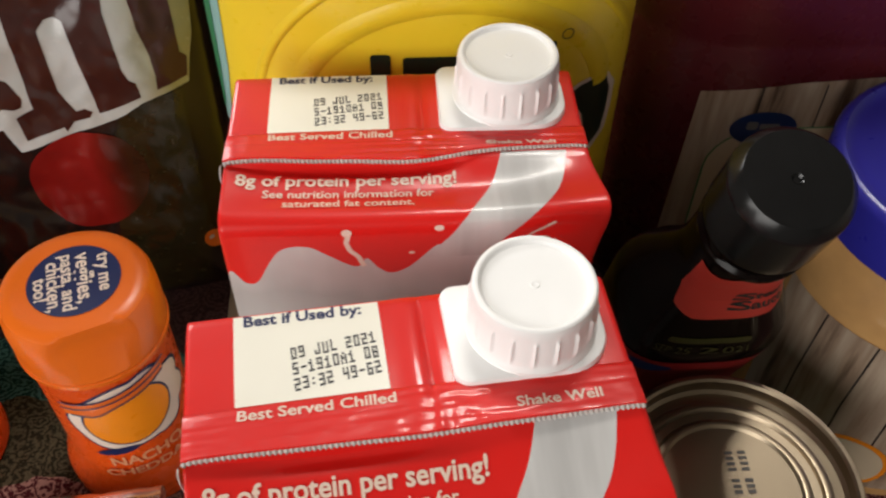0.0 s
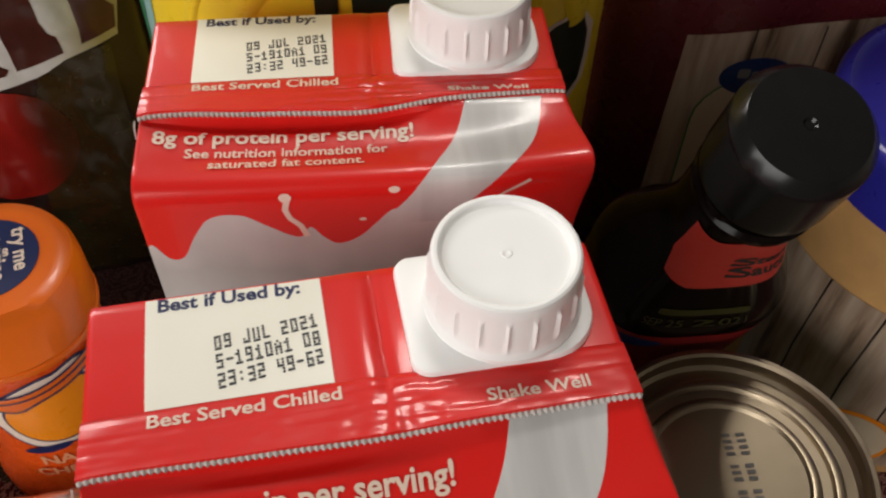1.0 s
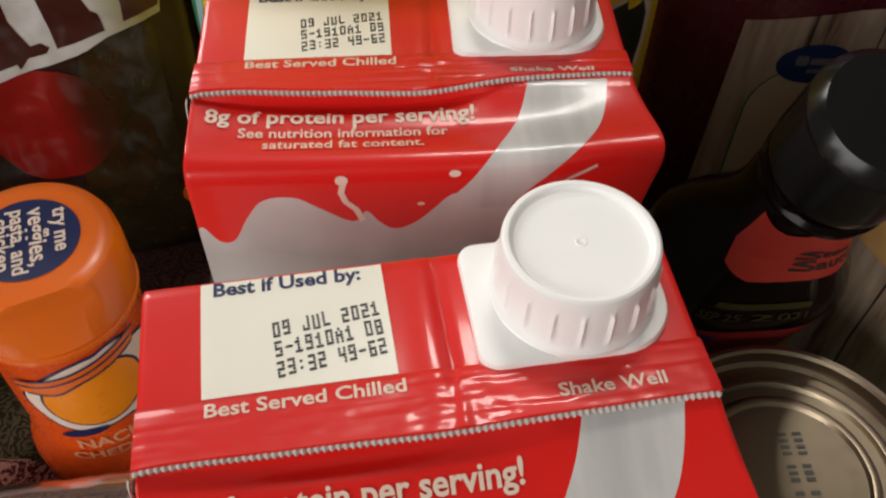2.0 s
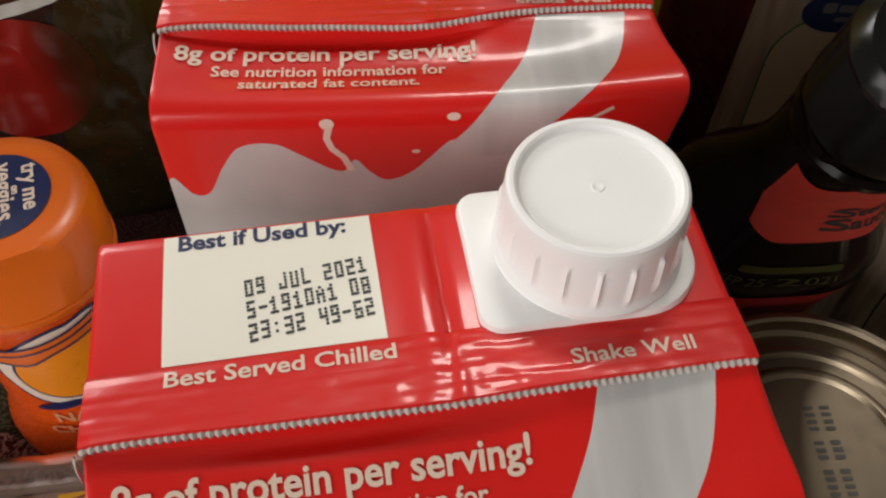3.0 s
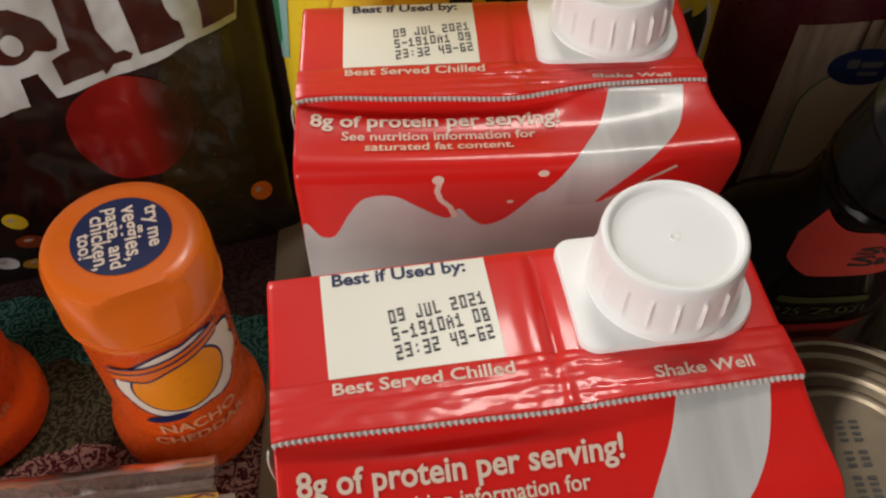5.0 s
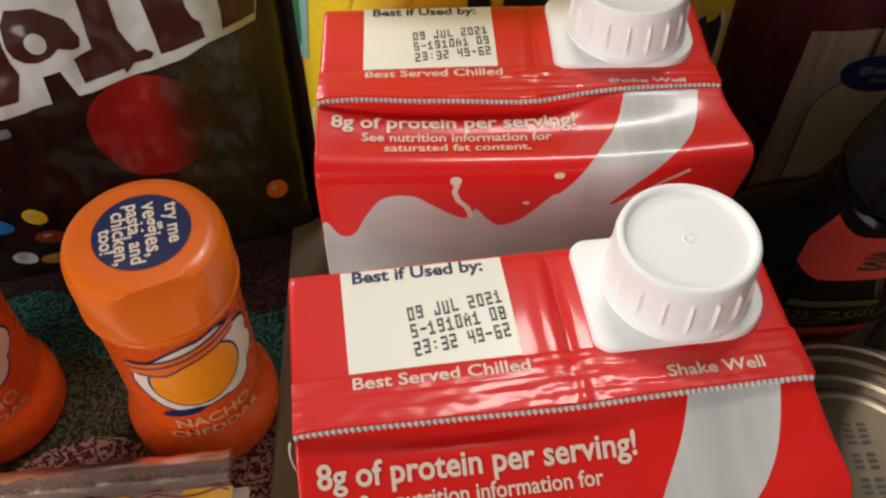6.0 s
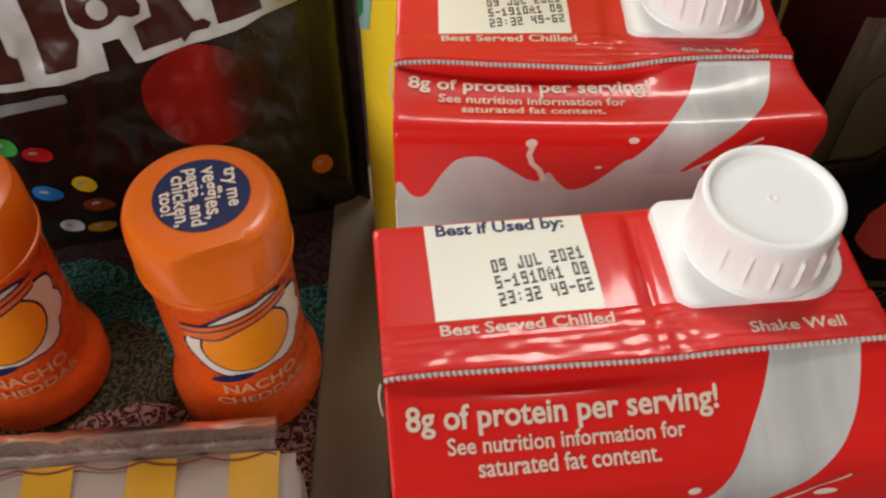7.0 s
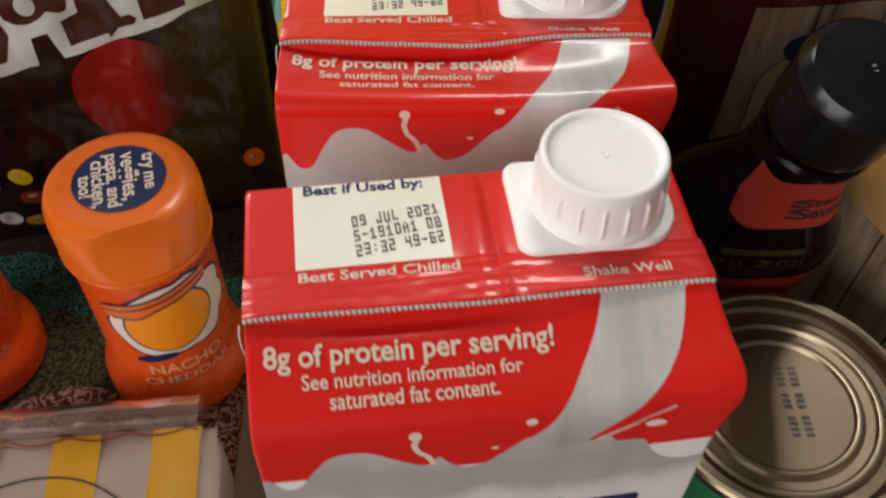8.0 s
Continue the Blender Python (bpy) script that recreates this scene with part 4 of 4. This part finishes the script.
    part("round_print", flat([ball], lay_on(0.048), 0.22), M_BAGR, c, "red round print")
    for k, (a, b, ra, rb, tn) in enumerate(((0.39, 5.94, 0.55, 0.40, -25), (1.64, 4.25, 0.48, 0.46, 0), (0.17, 3.95, 0.58, 0.36, -30), (1.9, 3.05, 0.62, 0.36, -8), (1.6, 1.6, 0.6, 0.33, 5), (-0.7, 6.4, 0.5, 0.46, 0), (0.5, 1.9, 0.5, 0.4, -50), (10.9, 3.3, 0.42, 0.5, 20))):
        sweet = part("sweet_print", flat([disc(a, b, ra, rb, 20, tn)], lay_on(0.05), 0.22), M_SWEETS[k], c)
        part("sweet_gloss_print", flat([disc(a - 0.12, b + 0.12, ra * 0.32, rb * 0.2, 12, tn + 15)], lay_on(0.058), 0.22), M_GLOSSPRINT, sweet)
    part("caption_bar", flat([bar(0.8, 8.15, 2.6, 0.38, 6)], lay_on(0.04), 0.22), M_BLUEINK, c)


bag_of_sweets()

# ---- the yellow tub ----


def super_outline(a, b, n, count=72, e=2.6):
    out = []
    for i in range(count):
        t = 2 * math.pi * i / count
        out.append((a * math.copysign(abs(math.cos(t)) ** (2 / e), math.cos(t)), b * math.copysign(abs(math.sin(t)) ** (2 / e), math.sin(t))))
    return out


def loft(a, b, profile, e=2.6, count=72):
    bm = bmesh.new()
    rows = [[(x, y, z) for x, y in super_outline(a * k, b * k, 0, count, e)] for k, z in profile]
    vs = quad_strip(bm, rows, close=True)
    bm.faces.new(list(reversed(vs[0])))
    bm.faces.new(vs[-1])
    return bm


def tub():
    c = thing("drink_powder_tub", 5.35, 11.4, 0, 0, "yellow plastic drink powder tub with dark print", "tub")
    A, B = 6.9, 4.6
    part("tub_body", loft(A, B, [(0.95, 0), (0.99, 0.3), (1.0, 1), (1.0, 19), (0.97, 19.6), (0.9, 20)]), M_TUB, c, "yellow ribbed tub body")
    part("tub_lid", loft(A, B, [(0.92, 20), (0.97, 20.05), (0.98, 21.6), (0.94, 22)]), M_TUB, c)

    def skin(x, z, lift=0.03):
        t = min(0.999, abs(x) / A)
        return Vector((x, -(B * (1 - t**2.6) ** (1 / 2.6)) - lift, z))

    # raised oval ridge, and a fainter one outside it
    for cx, cz, rx, rz, wd in ((0.75, 14.4, 4.75, 4.05, 0.34), (0.75, 14.0, 6.0, 5.9, 0.16)):
        bm = bmesh.new()
        rows = []
        for i in range(61):
            t = math.pi * (0.02 + 0.96 * i / 60)
            rows.append([skin(max(-6.6, min(6.6, cx + (rx + wd * (k / 4 - 1)) * math.cos(t))), cz + (rz + wd * (k / 4 - 1)) * math.sin(t), 0.01 + 0.09 * math.sin(math.pi * k / 8)) for k in range(9)])
        quad_strip(bm, rows)
        bmesh.ops.recalc_face_normals(bm, faces=bm.faces[:])
        part("embossed_ridge", bm, M_TUB, c)
    for x, z1, w in ((-1.4, 16.8, 0.6), (0.1, 16.7, 1.7), (1.7, 16.6, 0.9), (2.7, 16.6, 0.7), (3.45, 16.9, 0.7)):
        part("wordmark_bar", flat([bar(x, z1 - 0.75, w, 1.5, 0, 0.12)], lambda x_, z_: skin(x_, z_, 0.04), 0.3), M_DKGREEN, c)
    part("mark_ring", ring_bm(4.1, 17.1, 0.19, 0.19, 0.035, lambda x_, z_: skin(x_, z_, 0.12), 24, 0, 0.1), M_INK, c)
    part("dark_print", flat([[(4.3, 14.75), (4.75, 15.0), (5.2, 15.05), (5.8, 14.85), (6.15, 14.2), (6.15, 13.2), (6.05, 12.3), (5.5, 11.7), (4.6, 11.6)]], lambda x, z: skin(x, z, 0.03), 0.3), M_PRINTW, c)
    part("dark_print", flat([[(4.4, 14.65), (4.8, 14.88), (5.2, 14.92), (5.75, 14.7), (5.95, 14.1), (5.95, 13.2), (5.85, 12.4), (5.4, 11.95), (4.9, 11.9), (5.15, 12.8), (5.0, 13.6)]], lambda x, z: skin(x, z, 0.05), 0.3), M_DKGREEN, c)

    def flank(a, z, lift=0.03):
        t = radians(a - 90)
        v = Vector((A * math.copysign(abs(math.cos(t)) ** (2 / 2.6), math.cos(t)), B * math.copysign(abs(math.sin(t)) ** (2 / 2.6), math.sin(t)), 0))
        return v + v.normalized() * lift + Vector((0, 0, z))

    part("side_print", flat([[(-125, 18.8), (-115, 14.5), (-98, 12.6), (-80, 11.8), (-66, 12.6), (-60, 15), (-57, 18.8)]], lambda a_, z: flank(a_, z, 0.03), 2.0), M_TEAL, c, "pale teal print")
    part("side_print", flat([[(-122, 18.7), (-112, 14.8), (-97, 13.0), (-80, 12.2), (-71, 13), (-67, 15), (-64, 18.7)]], lambda a_, z: flank(a_, z, 0.05), 2.0), M_GREEN, c, "green print")


tub()

# ---- sauce bottle leaning on the can ----


def sauce_bottle():
    top, base = Vector((13.85, 0.25, 17.8)), Vector((13.9, 6.6, 0.35))
    length = (top - base).length
    lean = math.degrees(math.atan2(base.y - top.y, top.z - base.z))
    c = thing("sauce_bottle", base.x, base.y, base.z, 0, "dark sauce bottle with black cap, leaning on the can", "sauce bottle", rx=lean)
    L = length
    part("glass", loft(2.7, 2.2, [(0.93, 0), (1.0, 0.25), (1.0, L - 8.6), (0.97, L - 8.0), (0.86, L - 7.2), (0.70, L - 6.3), (0.58, L - 5.4), (0.54, L - 4.6), (0.53, L - 2.6)], 3.2), M_SAUCE, c, "dark glossy bottle")
    part("neck_ring", lathe([(1.42, L - 3.25), (1.55, L - 3.2), (1.58, L - 2.95), (1.45, L - 2.85)], 48), M_SAUCE, c)
    n = 96
    bm = bmesh.new()
    rows = []
    for r, z, rib in ((1.52, L - 2.4, 0), (1.60, L - 2.35, 0), (1.62, L - 2.1, 0), (1.60, L - 2.0, 1), (1.60, L - 0.42, 1), (1.60, L - 0.34, 0), (1.58, L - 0.30, 0), (1.36, L - 0.03, 0), (1.33, L, 0), (0.16, L, 0), (0.10, L - 0.06, 0), (0.03, L - 0.06, 0)):
        rows.append([((r + 0.012 * rib * (i % 2)) * math.cos(2 * math.pi * i / n), (r + 0.012 * rib * (i % 2)) * math.sin(2 * math.pi * i / n), z) for i in range(n)])
    vs = quad_strip(bm, rows, close=True)
    bm.faces.new(list(reversed(vs[0])))
    bm.faces.new(vs[-1])
    part("bottle_cap", bm, M_BLACKP, c, "black plastic screw cap")

    def side(a, z, lift=0.03):
        # round the shoulder: radius shrinks upwards
        k = poly([(0, 1.0), (L - 8.6, 1.0), (L - 8.0, 0.97), (L - 7.2, 0.86), (L - 6.3, 0.70), (L - 5.4, 0.58), (L - 4.6, 0.54), (L, 0.53)], z)
        t = a - math.pi / 2
        e = 3.2
        x = 2.7 * k * math.copysign(abs(math.cos(t)) ** (2 / e), math.cos(t))
        y = 2.2 * k * math.copysign(abs(math.sin(t)) ** (2 / e), math.sin(t))
        v = Vector((x, y, 0))
        return v + v.normalized() * lift + Vector((0, 0, z))

    neck = part("neck_label", flat([[(-1.15, L - 3.5), (-0.4, L - 3.9), (1.2, L - 4.1), (1.2, L - 5.9), (0.6, L - 6.3), (-0.35, L - 6.35), (-0.95, L - 6.0), (-1.2, L - 5.2)]], side, 0.15), M_CORAL, c, "coral paper neck label")
    for k, tx in enumerate(("Steak", "Sauce")):
        part("label_lettering", words(tx, -0.02, L - 5.35 - 0.52 * k, 0.62, lambda a, z: side(a, z, 0.05), width=0.95, bold=0.016, res=0.15), M_INK, neck)
    part("stamp_lettering", words("SEP 25 2021", -0.6, L - 8.05, 0.5, lambda a, z: side(a, z, 0.03), width=0.85, res=0.15), M_GOLD, c)
    part("stamp_bar", flat([bar(-0.1, L - 7.35, 0.75, 0.28)], lambda a, z: side(a, z, 0.03), 0.15), M_GOLD, c)
    part("front_label", flat([[(-1.2, 1.2), (1.2, 1.2), (1.2, L - 9.0), (-1.2, L - 9.0)]], side, 0.15), M_DRED, c, "dark red front label")
    part("label_logo", flat([disc(-0.55, L - 9.7, 0.40, 0.42, 24)], lambda a, z: side(a, z, 0.05), 0.15), M_LOGO, c)


sauce_bottle()

# ---- the can ----


def tin_can():
    c = thing("tin_can", 14.1, -2.6, 0, 0, "unopened tin can with ringed lid and green label", "can")
    R = 3.85
    part("can_wall", lathe([(R - 0.12, 0), (R, 0.05), (R, 0.3), (R - 0.14, 0.45), (R - 0.14, 7.2), (R - 0.3, 7.3)], 96), M_GREEN, c, "green paper label")
    lid_part = part("can_lid", lathe([(R - 0.14, 7.28), (R - 0.10, 7.5), (R, 7.6), (R + 0.02, 7.8), (R - 0.05, 7.9), (R - 0.18, 7.9), (R - 0.26, 7.82), (R - 0.30, 7.45), (R - 0.42, 7.35), (R - 0.72, 7.35), (R - 0.80, 7.47), (R - 0.90, 7.50), (R - 1.02, 7.48), (R - 1.10, 7.36), (R - 1.36, 7.35), (R - 1.44, 7.47), (R - 1.53, 7.50), (R - 1.64, 7.48), (R - 1.72, 7.38), (1.0, 7.37), (0.1, 7.37)], 96), M_CAN, c, "tin lid with pressed rings")
    lid = lambda u, v: Vector((u, v, 7.39))  # noqa: E731
    rng = random.Random(4)
    for col in range(2):
        for k in range(13):
            if k in (4, 8):
                continue
            part("stamp_bar", flat([bar(0.22 + 0.42 * col, 1.25 - 0.19 * k, 0.26, 0.10 + 0.03 * rng.random())], lid), M_STAMP, lid_part)


tin_can()

# ---- jar with the blue lid ----


def plank_lines(skin, c, spans):
    for pts in spans:
        part("plank_gap_print", line_bm(pts, 0.07, skin, 0.3), M_PLANKLINE, c)


def blue_jar():
    c = thing("blue_lid_jar", 23.1, 5.4, 0, 0, "cream filled jar with blue lid and plank print label", "jar")
    R = 5.1
    part("jar_body", lathe([(R - 0.3, 0), (R, 0.3), (R, 8.6), (R - 0.02, 9.2), (R - 0.15, 9.9), (R - 0.5, 10.6), (R - 0.8, 11.2)], 96), M_JAR, c, "cream filled clear jar")
    part("jar_lid", lathe([(4.4, 10.9), (4.68, 10.95), (4.7, 12.7), (4.62, 12.9), (4.5, 13.0), (4.35, 13.02), (4.25, 12.92), (3.9, 12.85), (0.2, 12.85)], 96), M_LID, c, "blue plastic screw lid")

    def skin(a, z, lift=0.03):
        t = a / R - math.pi / 2
        return Vector(((R + lift) * math.cos(t), (R + lift) * math.sin(t), z))

    jl = part("jar_label", flat([[(-7.5, 0.8), (3, 0.8), (3, 8.6), (-7.5, 8.6)]], skin, 0.4), M_WOOD, c, "pale wooden plank print label")
    plank_lines(lambda a, z: skin(a, z, 0.045), jl, [[(a + 0.1 * math.sin(a * 3), 0.8), (a, 5), (a + 0.12, 8.6)] for a in (-5.6, -3.7, -2.1, -0.4, 1.4)])
    part("round_label_print", flat([disc(-2.6, 2.2, 1.5, 1.5, 32)], lambda a, z: skin(a, z, 0.055), 0.4), M_FACE, jl, "amber round print")
    part("round_label_print", flat([disc(-2.6, 2.2, 1.3, 1.3, 32)], lambda a, z: skin(a, z, 0.07), 0.4), M_BEIGEPRINT, jl, "beige round print")


blue_jar()

# ---- the maroon jug ----


def juice_jug():
    c = thing("juice_jug", 20.4, 16.2, 0, 0, "large dark maroon juice jug with plank print label", "jug")
    A, B = 7.8, 5.8
    part("jug_body", loft(A, B, [(0.94, 0), (0.99, 0.4), (1.0, 1), (1.0, 13.4), (0.985, 13.7), (0.985, 14.0), (1.0, 14.4), (1.0, 17), (0.94, 19.5), (0.75, 22.5), (0.45, 24.5), (0.28, 25.5), (0.26, 27)], 3.4, 96), M_JUG, c, "dark maroon filled plastic")
    part("jug_cap", lathe([(2.1, 27), (2.2, 27.1), (2.2, 28.8), (2.0, 29)]), M_BLACKP, c)

    def skin(x, z, lift=0.03):
        t = min(0.999, abs(x) / A)
        return Vector((x, -(B * (1 - t**3.4) ** (1 / 3.4)) - lift, z))

    pts = [(-5.3, 1.5), (6.5, 1.5), (6.5, 12.6), (2, 12.6), (-1.5, 12.4), (-5.0, 11.85)]
    jl = part("jug_label", flat([pts], skin, 0.4), M_WOOD, c, "pale wooden plank print label")
    plank_lines(lambda x, z: skin(x, z, 0.045), jl, [[(x, 1.5), (x + 0.1, 7), (x + 0.05, 12.3)] for x in (-2.9, -0.6, 1.8, 4.2)])
    part("label_panel", flat([rounded_outline(-4.2, 2.0, 6.0, 10.3, 2.0)], lambda x, z: skin(x, z, 0.055), 0.4), M_BEIGEPRINT, jl, "beige label panel")
    part("panel_outline", line_bm(rounded_outline(-4.2, 2.0, 6.0, 10.3, 2.0) + [(-4.2, 4.0)], 0.06, lambda x, z: skin(x, z, 0.07), 0.4), M_GREEN, jl)
    part("label_logo", flat([disc(-2.4, 10.3, 1.25, 0.8, 32)], lambda x, z: skin(x, z, 0.085), 0.4), M_LOGO, jl, "blue oval logo")
    part("logo_bar", flat([bar(-2.85, 10.45, 0.42, 0.40), bar(-2.2, 10.42, 0.75, 0.26), bar(-2.25, 10.02, 0.7, 0.16)], lambda x, z: skin(x, z, 0.1), 0.4), M_BLUEINK, jl)


juice_jug()

# ---- small things on the cloth ----
tagged(part("tan_slat", box_bm(-3.4, -14, -0.02, -0.6, 15, 0.32, 0.1), M_TAN), "flat tan wooden slat lying on the cloth", "slat")


def striped_tray():
    c = thing("pastry_box", 0.01, 0.33, 0, 4.5, "clear plastic box with yellow and white striped card inside", "food box")
    bm = slab(rounded_outline(-21, -16, -3.45, -0.35, 1.3), 0.34, 2.9, 0.35)
    grid = [[(-20.8 + 17.1 * i / 60, -15.8 + 15.2 * j / 60, 3.02 - 0.18 * max(abs(i / 30 - 1), abs(j / 30 - 1)) ** 12 + 0.06 * noise.noise(Vector(((-20.8 + 17.1 * i / 60) * 0.8, (-15.8 + 15.2 * j / 60) * 0.8, 1)))) for i in range(61)] for j in range(61)]
    quad_strip(bm, grid)
    part("card", bm, M_STRIPW, c, "white striped card")
    lid = lambda u, v: Vector((u, v, 3.04 + 0.06 * noise.noise(Vector((u * 0.8, v * 0.8, 1)))))  # noqa: E731
    for k in range(6):
        x1 = -4.22 - 3.3 * k
        near = [(x1 + 0.07 * noise.noise(Vector((k, y, 2))), y) for y in [-15.7 + 15.1 * i / 30 for i in range(31)]]
        far = [(x1 - 1.6 + 0.07 * noise.noise(Vector((k, y, 8))), y) for y in [-0.6 - 15.1 * i / 30 for i in range(31)]]
        part("stripe", flat([near + far], lid, 0.6), M_STRIPY, c)
    part("edge_print", line_bm([(-20.6 + 16.3 * i / 240, -0.62 - 0.2 * abs(math.sin(i * 0.107))) for i in range(241)], 0.08, lambda u, v: lid(u, v) + Vector((0, 0, 0.012)), 0.6), M_SCALLOP, c, "scalloped dark red edge print")
    part("oval_print", ring_bm(-9.3, -5.3, 3.6, 3.3, 0.07, lambda u, v: Vector((u, v, 3.055 + 0.06 * noise.noise(Vector((u * 0.8, v * 0.8, 1)))))), M_INK, c)
    bm = bmesh.new()
    rows = []
    for k in range(15):
        t = math.pi * (-0.35 + 1.45 * k / 14)
        rows.append([(-21 + 16.6 * i / 80, 0.42 + 0.62 * math.cos(t) + 0.05 * noise.noise(Vector((i * 0.35, k * 0.4, 0))), 2.25 + 0.62 * math.sin(t) + 0.09 * noise.noise(Vector((i * 0.3, k * 0.3, 5)))) for i in range(81)])
    quad_strip(bm, rows)
    # scalloped skirt over the card's far edge
    skirt = []
    for k in range(5):
        skirt.append([(-21 + 16.6 * i / 160, -0.15 - (0.25 + 0.22 * abs(math.sin(i * 0.16))) * k / 4, 3.0 - 0.03 * k + 0.08) for i in range(161)])
    quad_strip(bm, skirt)
    part("clear_lid_rim", bm, M_CLEAR, c, "crinkled clear plastic rim")


striped_tray()
